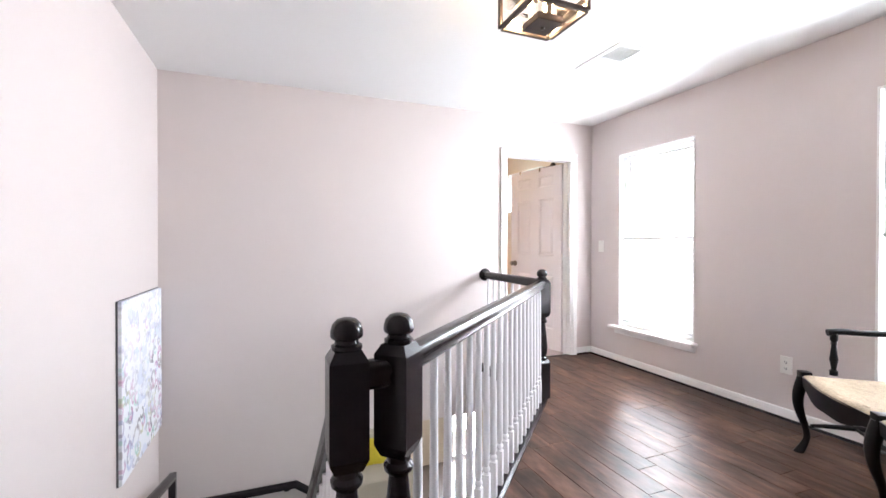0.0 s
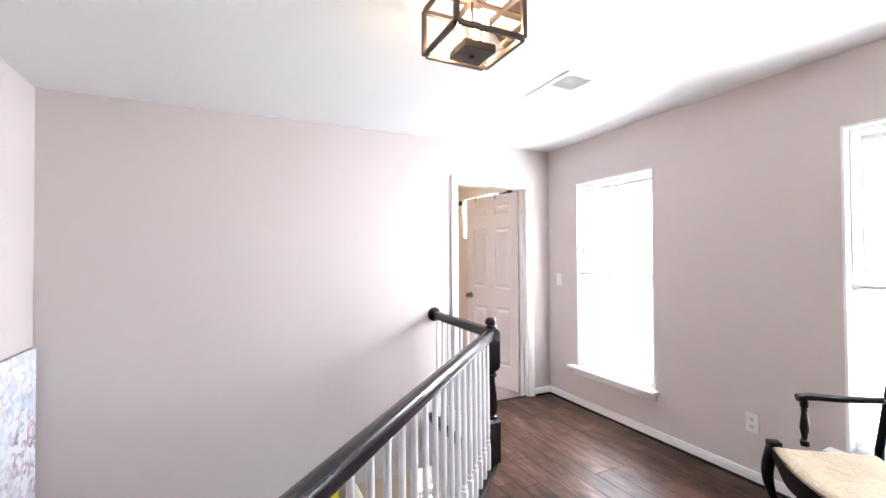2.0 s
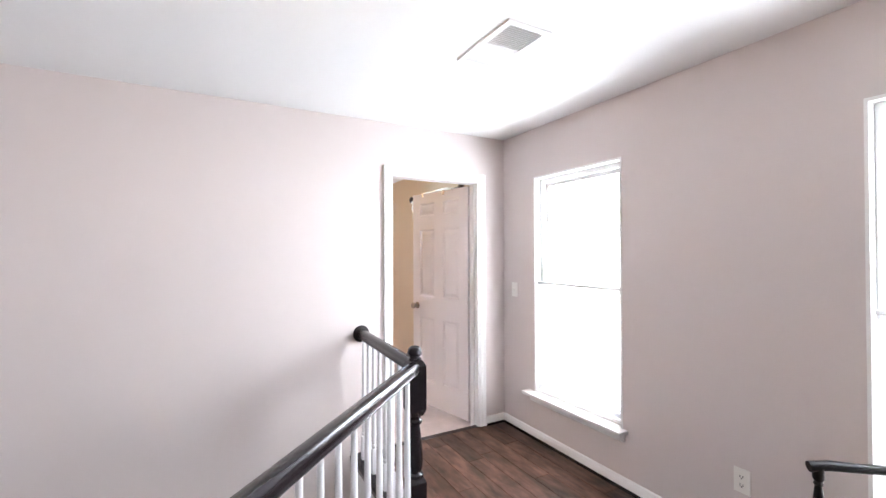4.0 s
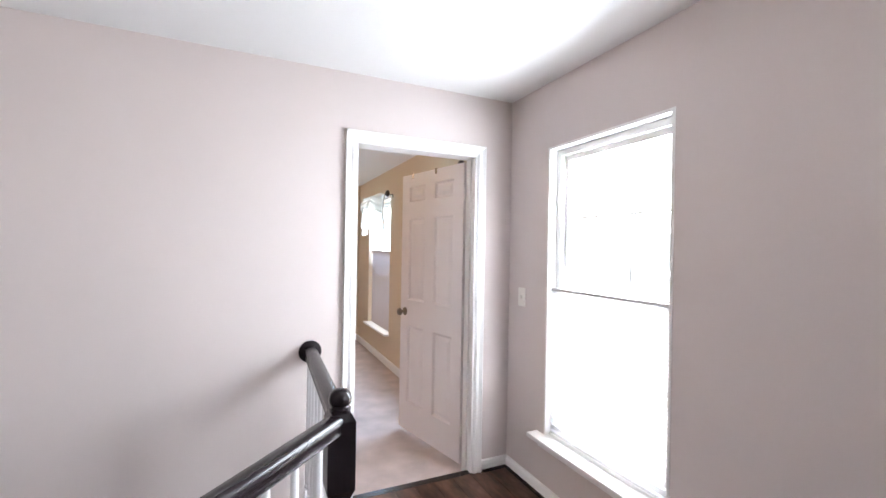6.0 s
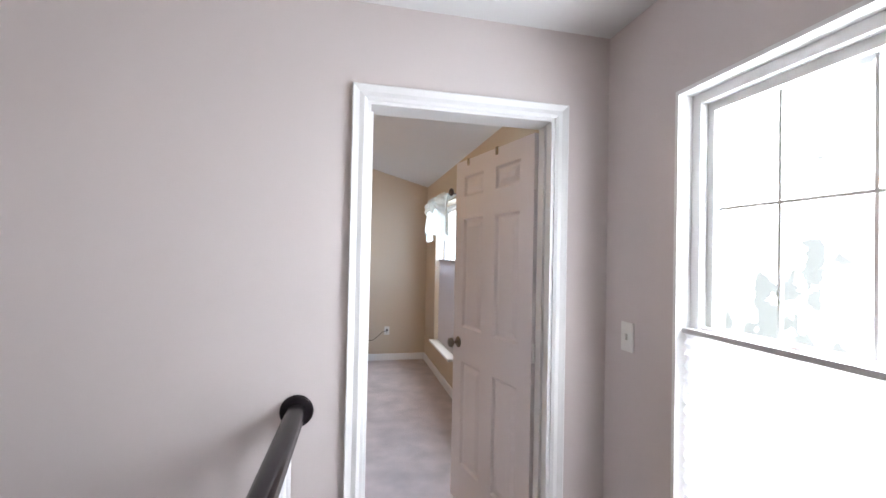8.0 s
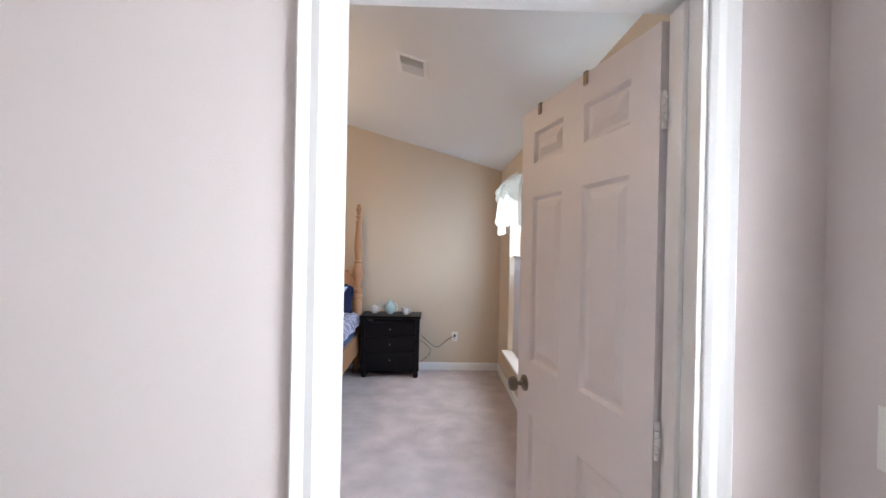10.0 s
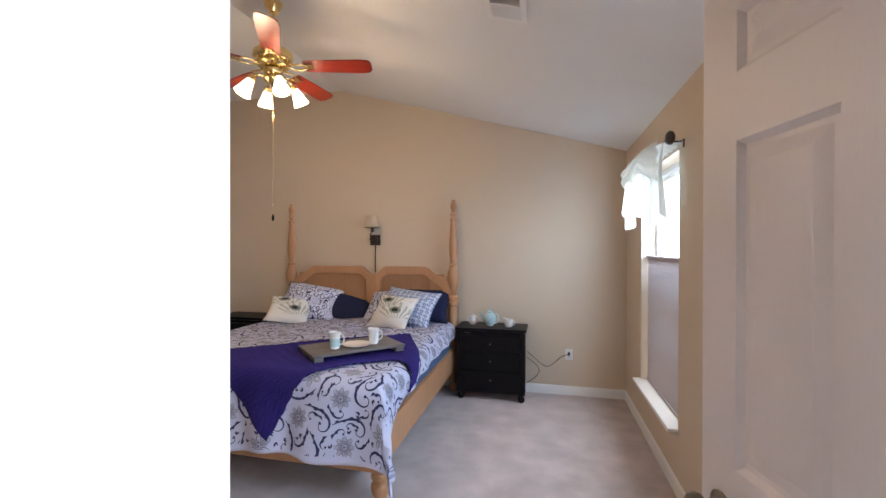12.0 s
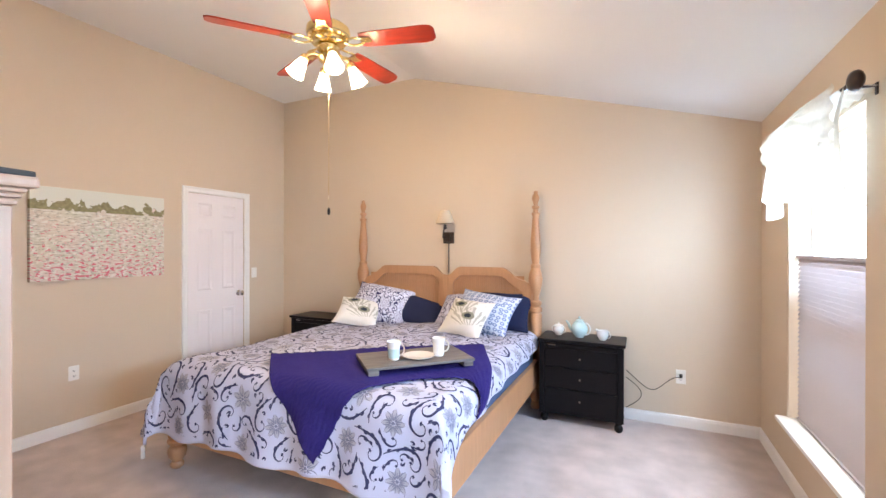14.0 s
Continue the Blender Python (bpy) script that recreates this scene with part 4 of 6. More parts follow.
def newel(x, y, turn, z0=0.060, top=0.99):
    """Square blocks above and below a turned shaft, with a ball cap."""
    ob = new("newel_post")
    ob.parent = railing
    ob.matrix_basis = pose(x, y, z0, 0, 0, turn)
    h, s = top - z0, 0.0445

    def block(zs):
        bm = bmesh.new()
        prev = None
        for z, r in zs:
            cur = [bm.verts.new((r * a, r * b, z)) for a, b in ((-1, -1), (1, -1), (1, 1), (-1, 1))]
            if prev:
                for i in range(4):
                    bm.faces.new((prev[i], prev[(i + 1) % 4], cur[(i + 1) % 4], cur[i]))
            else:
                bm.faces.new(cur)
            prev = cur
        bm.faces.new(prev)
        part("block", bm, LACQUER, ob)
    block([(0.0, s), (0.26, s), (0.285, s * 0.72)])
    block([(h - 0.350, s * 0.72), (h - 0.320, s), (h - 0.098, s), (h - 0.074, s * 0.70)])
    part("shaft", lathe([(0.036, 0.275), (0.042, 0.288), (0.042, 0.298), (0.030, 0.306), (0.038, 0.33), (0.041, 0.37), (0.036, 0.44), (0.026, 0.53), (0.024, h - 0.40), (0.036, h - 0.388), (0.038, h - 0.376), (0.030, h - 0.366), (0.032, h - 0.345)], 22), LACQUER, ob, smooth=True)
    part("cap", lathe([(0.030, h - 0.076), (0.036, h - 0.072), (0.036, h - 0.064), (0.029, h - 0.060), (0.027, h - 0.052), (0.035, h - 0.048), (0.038, h - 0.042), (0.0375, h - 0.030), (0.033, h - 0.015), (0.022, h - 0.004), (0.010, h - 0.0005), (0.0, h)], 24), LACQUER, ob, "rounded cap on a ring", True)
    return ob


newel(N1[0], N1[1], 0, top=1.01)
newel(N2[0], N2[1], 46, top=1.01)
newel(N3[0], N3[1], 0, top=1.003)
newel(N1[0], 2.54, 0, -1.52, -0.45)
RAIL = [(-0.030, -0.022), (-0.022, -0.032), (0.022, -0.032), (0.030, -0.022), (0.026, -0.008), (0.032, 0.006), (0.030, 0.020), (0.018, 0.031), (0.0, 0.034), (-0.018, 0.031), (-0.030, 0.020), (-0.032, 0.006), (-0.026, -0.008)]
RZ = 0.885
part("handrail", sweep(RAIL, (N2[0], N2[1], RZ), (N3[0], N3[1], RZ + 0.008)), LACQUER, railing, smooth=True)
part("handrail", sweep(RAIL, (N3[0], N3[1], RZ + 0.012), (N3[0] + 0.025, DY - 0.012, RZ + 0.016)), LACQUER, railing, smooth=True)
part("handrail", sweep(RAIL, (N1[0], N1[1], 0.87), (N2[0], N2[1], 0.87)), LACQUER, railing, smooth=True)
part("handrail", sweep(RAIL, (N1[0], N1[1] + 0.03, 0.82), (N1[0], 2.54, 0.82 - 1.60 * 0.19 / 0.225)), LACQUER, railing, smooth=True)
part("rosette", lathe([(0.058, 0.0), (0.060, 0.006), (0.056, 0.014), (0.046, 0.018), (0.0, 0.019)], 28, pose(N3[0] + 0.025, DY, RZ + 0.016, 90, 0, 0)), LACQUER, railing, "round black wall rosette", True)


def baluster_mesh(h):
    bm = boxes((-0.016, 0.016, -0.016, 0.016, 0.0, 0.17), bevel=0.002)
    lathe([(0.0155, 0.165), (0.011, 0.176), (0.0165, 0.186), (0.0165, 0.194), (0.011, 0.202), (0.013, 0.215), (0.0155, 0.25), (0.0145, 0.32), (0.011, h)], 10, None, bm)
    return bm


spindle = None


def baluster(x, y, z, turn, h):
    global spindle
    if spindle is None or abs(spindle[1] - h) > 0.01:
        ob = part("baluster", baluster_mesh(h), SPINDLE, railing, smooth=True)
        spindle = (ob, h)
    else:
        ob = new("baluster", spindle[0].data)
        ob.parent = railing
    ob.matrix_basis = pose(x, y, z, 0, 0, turn)


n = 19
for i in range(1, n + 1):
    k = i / (n + 1)
    baluster(N2[0] + k * (N3[0] - N2[0]), N2[1] + k * (N3[1] - N2[1]), 0.048, 46, RZ - 0.075)
for i in range(1, 9):
    baluster(N3[0] + 0.012 * i / 9, N3[1] + (DY - N3[1]) * i / 9, 0.048, 0, RZ - 0.065)
for i in range(13):
    y = N1[1] + 0.12 + 0.1125 * i
    zt = -0.19 * (int((y - 0.97) / 0.225) + 1)
    baluster(N1[0], y, zt, 0, 0.80 - (y - N1[1]) * 0.19 / 0.225 - zt)


# ---- loft things ----
canvas = thing("canvas_painting", (-0.67, 3.06, -0.12), 0, "unframed canvas with coloured brush rings on white", "painting")
bm = bmesh.new()
layer = bm.loops.layers.uv.new("UVMap")
box(bm, 0.002, 0.028, -0.427, 0.407, 0.003, 0.992, 0.003)
for f in bm.faces:
    for loop in f.loops:
        loop[layer].uv = ((loop.vert.co.y + 0.43), loop.vert.co.z)
part("canvas", bm, RINGS, canvas)
for row in ((0.002, 0.011, -0.43, -0.4275, 0.0, 0.995), (0.002, 0.011, 0.4075, 0.41, 0.0, 0.995), (0.002, 0.011, -0.4275, 0.4075, 0.0, 0.0025), (0.002, 0.011, -0.4275, 0.4075, 0.9925, 0.995)):
    part("canvas_edge", boxes(row), EDGE, canvas, "dark grey strip along the canvas edge")

# flush lantern
lantern = thing("ceiling_lantern", (1.258, 1.55, 2.44), 0, "black metal lantern with clear glass and candle bulbs, lit", "ceiling light")
s, z0, z1 = 0.140, -0.232, -0.055
part("canopy", boxes((-0.085, 0.085, -0.085, 0.085, -0.022, 0.0), bevel=0.004), BRONZE, lantern)
part("stem", tube([(0, 0, -0.02), (0, 0, z1 + 0.002)], 0.012, 12), BRONZE, lantern)
rows = []
b = 0.0085
for x in (-s, s):
    for y in (-s, s):
        rows.append((x - b, x + b, y - b, y + b, z0, z1))
for z in (z0, z1):
    for q in (-s, s):
        rows += [(-s + b, s - b, q - b, q + b, z - b, z + b), (q - b, q + b, -s + b, s - b, z - b, z + b)]
for row in rows:
    part("cage_bar", boxes(row, bevel=0.0015), BRONZE, lantern)
part("top_plate", boxes((-s + b, s - b, -0.012, 0.012, z1 - 0.004, z1 + 0.004), (-0.012, 0.012, -s + b, s - b, z1 - 0.0036, z1 + 0.0036)), BRONZE, lantern)
for q, row in enumerate(((-s - 0.001, -s + 0.001, -s + b, s - b, z0 + b, z1 - b), (s - 0.001, s + 0.001, -s + b, s - b, z0 + b, z1 - b), (-s + b, s - b, -s - 0.001, -s + 0.001, z0 + b, z1 - b), (-s + b, s - b, s - 0.001, s + 0.001, z0 + b, z1 - b))):
    x0, x1, y0, y1, za, zb = row
    mx, my = (x0 + x1) / 2, (y0 + y1) / 2
    pts = {0: [(mx, y0, za), (mx, y0, zb), (mx, y1, zb), (mx, y1, za)], 1: [(mx, y0, za), (mx, y1, za), (mx, y1, zb), (mx, y0, zb)], 2: [(x0, my, za), (x1, my, za), (x1, my, zb), (x0, my, zb)], 3: [(x0, my, za), (x0, my, zb), (x1, my, zb), (x1, my, za)]}[q]
    pane = sheet("glass_pane", pts, LAMPGLASS, lantern, "clear glass")
    pane.visible_shadow = False
part("candle_pan", boxes((-0.066, 0.066, -0.066, 0.066, z0 - 0.035, z0 - 0.004), bevel=0.004), BRONZE, lantern)
part("rod", tube([(0, 0, z1), (0, 0, z0 - 0.01)], 0.005, 8), BRONZE, lantern)
part("nut", lathe([(0.0, 0), (0.010, 0.002), (0.010, 0.010), (0.004, 0.012)], 12, pose(0, 0, z0 - 0.046)), BRONZE, lantern)
for x in (-0.038, 0.038):
    for y in (-0.038, 0.038):
        holder = part("candle_sleeve", lathe([(0.011, 0), (0.011, 0.055), (0.0, 0.056)], 14, pose(x, y, z0 - 0.006)), TRIM, lantern)
        part("bulb", lathe([(0.008, 0.0), (0.012, 0.02), (0.013, 0.03), (0.008, 0.055), (0.0, 0.068)], 14, pose(x, y, z0 + 0.050)), BULB, holder, "glowing candle bulb", True)
bulb_light(1.258, 1.55, 2.44 + z0 + 0.09, 13, 0.05)

# rush settee
A = Vector((2.83, 1.34, 0.042))
settee = thing("settee", A, math.degrees(math.atan2(-0.776, -0.63)), "black carved wooden settee with woven rush seats", "settee")
# its own x runs along the front, its own y to the front (out into the room is -y of the seat's depth)
SEAT, DEEP, ZS = 0.615, 0.48, 0.428


def leg(x, y, curve):
    """A cabriole leg: knee forward, ankle back, toe forward."""
    bm, prev, n = bmesh.new(), None, 12
    for k in range(25):
        t = k / 24
        bow = 0.030 * math.sin(min(1, t / 0.62) * math.pi) - 0.014 * math.sin(max(0, t - 0.62) / 0.38 * math.pi) + 0.024 * max(0, t - 0.80) / 0.20
        r = 0.030 - 0.015 * min(1, t / 0.72) + 0.009 * max(0, t - 0.84) / 0.16
        z = ZS - 0.01 - t * (ZS - 0.01)
        cur = [bm.verts.new((x + r * math.cos(2 * math.pi * i / n), y - bow + r * 1.1 * math.sin(2 * math.pi * i / n), z)) for i in range(n)]
        if prev:
            for i in range(n):
                bm.faces.new((prev[i], prev[(i + 1) % n], cur[(i + 1) % n], cur[i]))
        else:
            bm.faces.new(cur)
        prev = cur
    bm.faces.new(prev)
    box(bm, x - 0.026, x + 0.026, y - 0.026, y + 0.026, ZS - 0.07, ZS + 0.018, 0.004)
    return bm


for i in range(3):
    part("front_leg", leg(i * SEAT, 0.0, -1), BLACKWOOD, settee, smooth=True)
    part("back_leg", tube([(i * SEAT, DEEP + 0.03, ZS + 0.55), (i * SEAT, DEEP - 0.05, ZS + 0.02), (i * SEAT, DEEP - 0.06, 0.0)], 0.018, 10), BLACKWOOD, settee, smooth=True)
for i in range(2):
    x0, x1 = i * SEAT + 0.028, (i + 1) * SEAT - 0.028

    def rush(sx, ty, x0=x0, x1=x1):
        x = x0 + (x1 - x0) * sx
        y = -0.02 + (DEEP - 0.06) * ty
        edge = min(sx, 1 - sx, ty, 1 - ty)
        quarter = abs(abs(sx - 0.5) - abs(ty - 0.5))
        strand = 0.0009 * math.sin((sx if abs(sx - 0.5) > abs(ty - 0.5) else ty) * 170)
        roll = 0.022 * min(1, edge / 0.08) ** 0.5
        bow = -0.035 * math.sin(sx * math.pi) * (1 - ty)
        return Vector((x, y + bow, ZS - 0.006 + roll - 0.008 * min(1, quarter * 8 + 0.2) * 0.5 + strand))
    part("rush_seat", grid_sheet(60, 60, rush), RUSH, settee, "woven natural rush", True)
    # shaped apron
    bm = bmesh.new()
    prev = None
    for k in range(25):
        t = k / 24
        x = x0 - 0.004 + (x1 - x0 + 0.008) * t
        bow = -0.03 * math.sin(t * math.pi)
        low = ZS - 0.06 - 0.045 * math.sin(t * math.pi) ** 2 - 0.018 * math.sin(t * 2 * math.pi) ** 2
        cur = [bm.verts.new((x, -0.018 + bow, low)), bm.verts.new((x, -0.022 + bow, ZS - 0.004)), bm.verts.new((x, 0.004 + bow, ZS - 0.004)), bm.verts.new((x, 0.004 + bow, low))]
        if prev:
            for j in range(4):
                bm.faces.new((prev[j], prev[(j + 1) % 4], cur[(j + 1) % 4], cur[j]))
        else:
            bm.faces.new(cur)
        prev = cur
    bm.faces.new(prev)
    part("apron", bm, BLACKWOOD, settee)
    for z in (ZS + 0.25, ZS + 0.38, ZS + 0.52):
        part("back_slat", tube([(x0 - 0.02, DEEP + 0.0, z), ((x0 + x1) / 2, DEEP + 0.015, z + 0.03), (x1 + 0.02, DEEP + 0.0, z)], 0.016, 8), BLACKWOOD, settee, smooth=True)
    part("stretcher", tube([(x0, 0.22, 0.16), ((x0 + x1) / 2 - 0.09, 0.22, 0.16), ((x0 + x1) / 2, 0.22, 0.16), ((x0 + x1) / 2 + 0.09, 0.22, 0.16), (x1, 0.22, 0.16)], 0.01, 10, None, [0.008, 0.011, 0.016, 0.011, 0.008]), BLACKWOOD, settee, smooth=True)
for i in range(3):
    part("side_stretcher", tube([(i * SEAT, 0.03, 0.15), (i * SEAT, 0.12, 0.155), (i * SEAT, 0.22, 0.16), (i * SEAT, 0.33, 0.155), (i * SEAT, DEEP - 0.055, 0.15)], 0.01, 10, None, [0.008, 0.012, 0.016, 0.012, 0.008]), BLACKWOOD, settee, smooth=True)
for x in (0.0, 2 * SEAT):
    part("arm_post", lathe([(0.018, 0.0), (0.019, 0.025), (0.011, 0.032), (0.015, 0.06), (0.020, 0.085), (0.015, 0.13), (0.011, 0.165), (0.016, 0.172), (0.011, 0.18), (0.018, 0.19), (0.018, 0.235)], 14, pose(x, 0.13, ZS + 0.008)), BLACKWOOD, settee, smooth=True)
    part("arm_rest", tube([(x, 0.10, ZS + 0.238), (x, 0.16, ZS + 0.246), (x, 0.28, ZS + 0.243), (x, 0.40, ZS + 0.245), (x, DEEP - 0.005, ZS + 0.25)], 0.017, 10, None, [0.019, 0.018, 0.016, 0.016, 0.016]), BLACKWOOD, settee, smooth=True)

# ---- room below ----
sofa = thing("sofa", (1.10, 6.45, -2.75), 0, "olive grey upholstered sofa in the room below", "sofa")
part("seat", boxes((-0.9, 0.9, -0.42, 0.42, 0.10, 0.44), bevel=0.05), SOFA, sofa)
part("backrest", boxes((-0.9, 0.9, 0.28, 0.50, 0.30, 0.86), bevel=0.07), SOFA, sofa)
for x in (-0.98, 0.82):
    part("armrest", boxes((x, x + 0.17, -0.44, 0.46, 0.08, 0.62), bevel=0.05), SOFA, sofa)
for x in (-0.85, 0.85):
    for y in (-0.36, 0.36):
        part("leg", boxes((x - 0.03, x + 0.03, y - 0.03, y + 0.03, 0.0, 0.11)), BLACKWOOD, sofa)
low_window = new("window_5")
tagged(low_window, "tall bright glazed door of the room below", "window", kind="structure")
for row in ((3.08, 3.12, 7.0, 7.1, -2.75, -0.7), (3.56, 3.60, 7.0, 7.1, -2.75, -0.7), (3.12, 3.56, 7.0, 7.1, -2.75, -2.68), (3.12, 3.56, 7.0, 7.1, -0.78, -0.7)):
    part("window_frame", boxes(row), TRIM, low_window)
pane = sheet("pane", [(3.12, 7.05, -2.68), (3.56, 7.05, -2.68), (3.56, 7.05, -0.78), (3.12, 7.05, -0.78)], GLASS, low_window)
pane.visible_shadow = False
setting("backdrop_lower", boxes((0.5, 5.5, 8.6, 8.62, -3.0, 0.0)), OUTSIDE, "bright daylight beyond the lower door", "sky")


# ---- bedroom things ----
def turned(profile, mat, parent, name, at=(0, 0, 0), label="", seg=20):
    return part(name, lathe(profile, seg, pose(*at)), mat, parent, label, True)


BX0, BX1, BY0, BY1 = -0.422, 1.534, 5.585, 7.73
bed = thing("bed", ((BX0 + BX1) / 2, (BY0 + BY1) / 2, 0), 0, "pine four-poster style bed with panelled headboard", "bed")
HW, HL = (BX1 - BX0) / 2, (BY1 - BY0) / 2
for s in (-1, 1):
    post = [(0.0, 0.0), (0.0374, 0.0), (0.044, 0.03), (0.033, 0.07), (0.0495, 0.1), (0.0495, 0.5), (0.0594, 0.86), (0.0475, 0.875), (0.062, 0.89), (0.062, 0.92), (0.0449, 0.935), (0.0554, 0.955), (0.0554, 0.975), (0.0343, 0.99), (0.0317, 1.03), (0.0449, 1.07), (0.062, 1.14), (0.0647, 1.19), (0.0528, 1.25), (0.0396, 1.285), (0.0449, 1.295), (0.0449, 1.31), (0.0317, 1.325), (0.0396, 1.38), (0.0475, 1.45), (0.0449, 1.55), (0.0343, 1.68), (0.0277, 1.76), (0.037, 1.775), (0.037, 1.79), (0.0224, 1.8), (0.0224, 1.825), (0.0343, 1.835), (0.0343, 1.85), (0.0185, 1.862), (0.0238, 1.89), (0.0343, 1.92), (0.029, 1.95), (0.0172, 1.965), (0.0172, 1.975), (0.0224, 1.985), (0.0, 1.999)]
    turned(post, PINE, bed, "bedpost", (s * (HW - 0.02), HL - 0.03, 0), "turned pine bedpost", 22)
    turned([(0.0, 0.0), (0.030, 0.0), (0.040, 0.012), (0.042, 0.03), (0.032, 0.045), (0.034, 0.052), (0.050, 0.075), (0.058, 0.105), (0.056, 0.13), (0.044, 0.145), (0.034, 0.15), (0.034, 0.158), (0.056, 0.168), (0.060, 0.18), (0.056, 0.192), (0.044, 0.198), (0.054, 0.21), (0.054, 0.24)], PINE, bed, "foot_leg", (s * (HW - 0.005), -HL + 0.045, 0))
    part("side_rail", boxes((s * HW - 0.018, s * HW + 0.018, -HL + 0.02, HL - 0.06, 0.235, 0.455), bevel=0.004), PINE, bed)
part("foot_rail", boxes((-HW + 0.02, HW - 0.02, -HL - 0.012, -HL + 0.022, 0.215, 0.435), bevel=0.005), PINE, bed)
turned([(0.0, 0), (0.013, 0.001), (0.013, 0.004), (0.0, 0.005)], BRONZE, bed, "bolt_cover", (0.56, 0, 0)).matrix_basis = pose(0.0, -HL - 0.012, 0.275, 90, 0, 0)
# headboard: two reeded panels under shaped crests that dip where they meet
JOIN = 0.067
for s in (-1, 1):
    D = HW - 0.045 - s * JOIN
    outer = [(0.0, 0.62), (D, 0.62), (D, 1.125), (D - 0.075, 1.165), (D - 0.14, 1.185), (D - 0.245, 1.268), (D - 0.285, 1.284), (0.150, 1.284), (0.115, 1.270), (0.050, 1.208), (0.0, 1.197)]
    inner = [(0.075, 0.70), (D - 0.085, 0.70), (D - 0.085, 1.055), (D - 0.120, 1.085), (D - 0.170, 1.110), (D - 0.262, 1.185), (D - 0.300, 1.200), (0.165, 1.200), (0.140, 1.190), (0.090, 1.140), (0.075, 1.125)]
    bm = bmesh.new()
    fo, fi, bo, bi = ([bm.verts.new((JOIN + s * x, y, z)) for x, z in ring] for ring, y in ((outer, HL - 0.062), (inner, HL - 0.058), (outer, HL - 0.02), (inner, HL - 0.02)))
    m = len(outer)
    for i in range(m):
        j = (i + 1) % m
        for q in ((fo[i], fo[j], fi[j], fi[i]), (bo[i], bi[i], bi[j], bo[j]), (fo[i], bo[i], bo[j], fo[j]), (fi[i], fi[j], bi[j], bi[i])):
            bm.faces.new(q)
    hb = part("headboard", bm, PINE, bed)
    part("back_panel", boxes(tuple(sorted((JOIN + s * 0.07, JOIN + s * (D - 0.08)))) + (HL - 0.030, HL - 0.024, 0.69, 1.205)), PINE, hb)
    n = 34
    for i in range(n):
        x = 0.083 + (D - 0.176) * i / (n - 1)
        top = min(1.198, 1.125 + max(0.0, x - 0.075) * 0.95, 1.055 + max(0.0, D - 0.085 - x) * 0.82)
        part("reed", tube([(JOIN + s * x, HL - 0.036, 0.70), (JOIN + s * x, HL - 0.036, top)], 0.0058, 6), PINE, hb)
part("centre_post", boxes((JOIN - 0.024, JOIN + 0.024, HL - 0.066, HL - 0.018, 0.5, 1.185), bevel=0.006), PINE, bed)

mattress = thing("mattress", ((BX0 + BX1) / 2, (BY0 + BY1) / 2, 0.26), 0, "mattress in a dark blue fitted sheet", "mattress")
part("box", boxes((-HW + 0.02, HW - 0.02, -HL + 0.03, HL - 0.07, 0.0, 0.43), bevel=0.05), BOXSPRING, mattress)

# bedclothes: flat cloth laid over the mattress and let down at its edges
EX0, EX1, EY0, ZT = BX0 - 0.045, BX1 + 0.045, BY0 - 0.03, 0.715


def fall(s, edge, sign, r=0.11):
    """Distance along the cloth -> (place, drop) where it turns over an edge."""
    d = (s - (edge - sign * r)) * sign
    if d <= 0:
        return s, 0.0
    if d < r * math.pi / 2:
        a = d / r
        return edge - sign * r + sign * r * math.sin(a), r * (1 - math.cos(a))
    rest = d - r * math.pi / 2
    return edge + sign * 0.10 * rest, r + rest * 0.99


def lay(u, v, lift=0.0, wrinkle=1.0):
    x, dx = fall(u, EX1 + lift, 1) if u > 0.5 else fall(u, EX0 - lift, -1)
    y, dy = fall(v, EY0 - lift, -1)
    k = min(dx, dy)
    if k > 0.03:
        side = 1 if u > 0.5 else -1
        x += side * 0.12 * (k - 0.03)
        y -= 0.14 * (k - 0.03)
    hang = max(dx, dy) + 0.22 * k
    z = ZT + lift - hang
    p = Vector((x, y, z))
    w = noise.noise(Vector((u * 2.3, v * 2.3, 0.3))) * 0.016 + noise.noise(Vector((u * 7, v * 7, 3.1))) * 0.006
    crown = 0.02 * (1 - min(1, ((u - 0.52) / 1.0) ** 2)) * (1 if hang == 0 else max(0, 1 - hang * 6))
    turn = min(1.0, hang / 0.12)
    turn = turn * turn * (3 - 2 * turn)
    p.z += (w + crown) * wrinkle * (1 - turn)
    fold = math.sin((u if dy > dx else v) * 17 + 2 * noise.noise(Vector((u * 2, v * 2, 8)))) * 0.020 * min(1, hang * 3.5)
    if dy >= dx:
        p.y -= (fold + w) * wrinkle * turn
    else:
        p.x += (1 if u > 0.5 else -1) * (fold + w) * wrinkle * turn
    return p


duvet = thing("duvet", (0, 0, 0), 0, "white duvet printed with navy scrolls and grey flowers", "bedding")


def duvet_uv(s, t):
    v = 5.15 + (7.60 - 5.15) * t
    right = EX1 + 0.075 + 0.30 * (1 - t) ** 4
    left = EX0 - 0.35
    return left + (right - left) * s, v + 0.015 * math.sin(s * 23)


bm = grid_sheet(170, 150, lambda s, t: lay(*duvet_uv(s, t)), duvet_uv)
cover = part("cover", bm, COTTON, duvet, smooth=True)
up = sum(p.normal.z for p in cover.data.polygons) > 0
hem = cover.modifiers.new("thickness", "SOLIDIFY")
hem.thickness, hem.offset = 0.018, -1.0 if up else 1.0
corner = lay(*duvet_uv(0.0, 0.0))
tassel = part("tassel", lathe([(0.0, -0.09), (0.014, -0.085), (0.010, -0.03), (0.014, -0.02), (0.008, 0.0), (0.0, 0.004)], 10, pose(corner.x, corner.y, corner.z + 0.004)), CHINA, duvet, "white corner tassel", True)


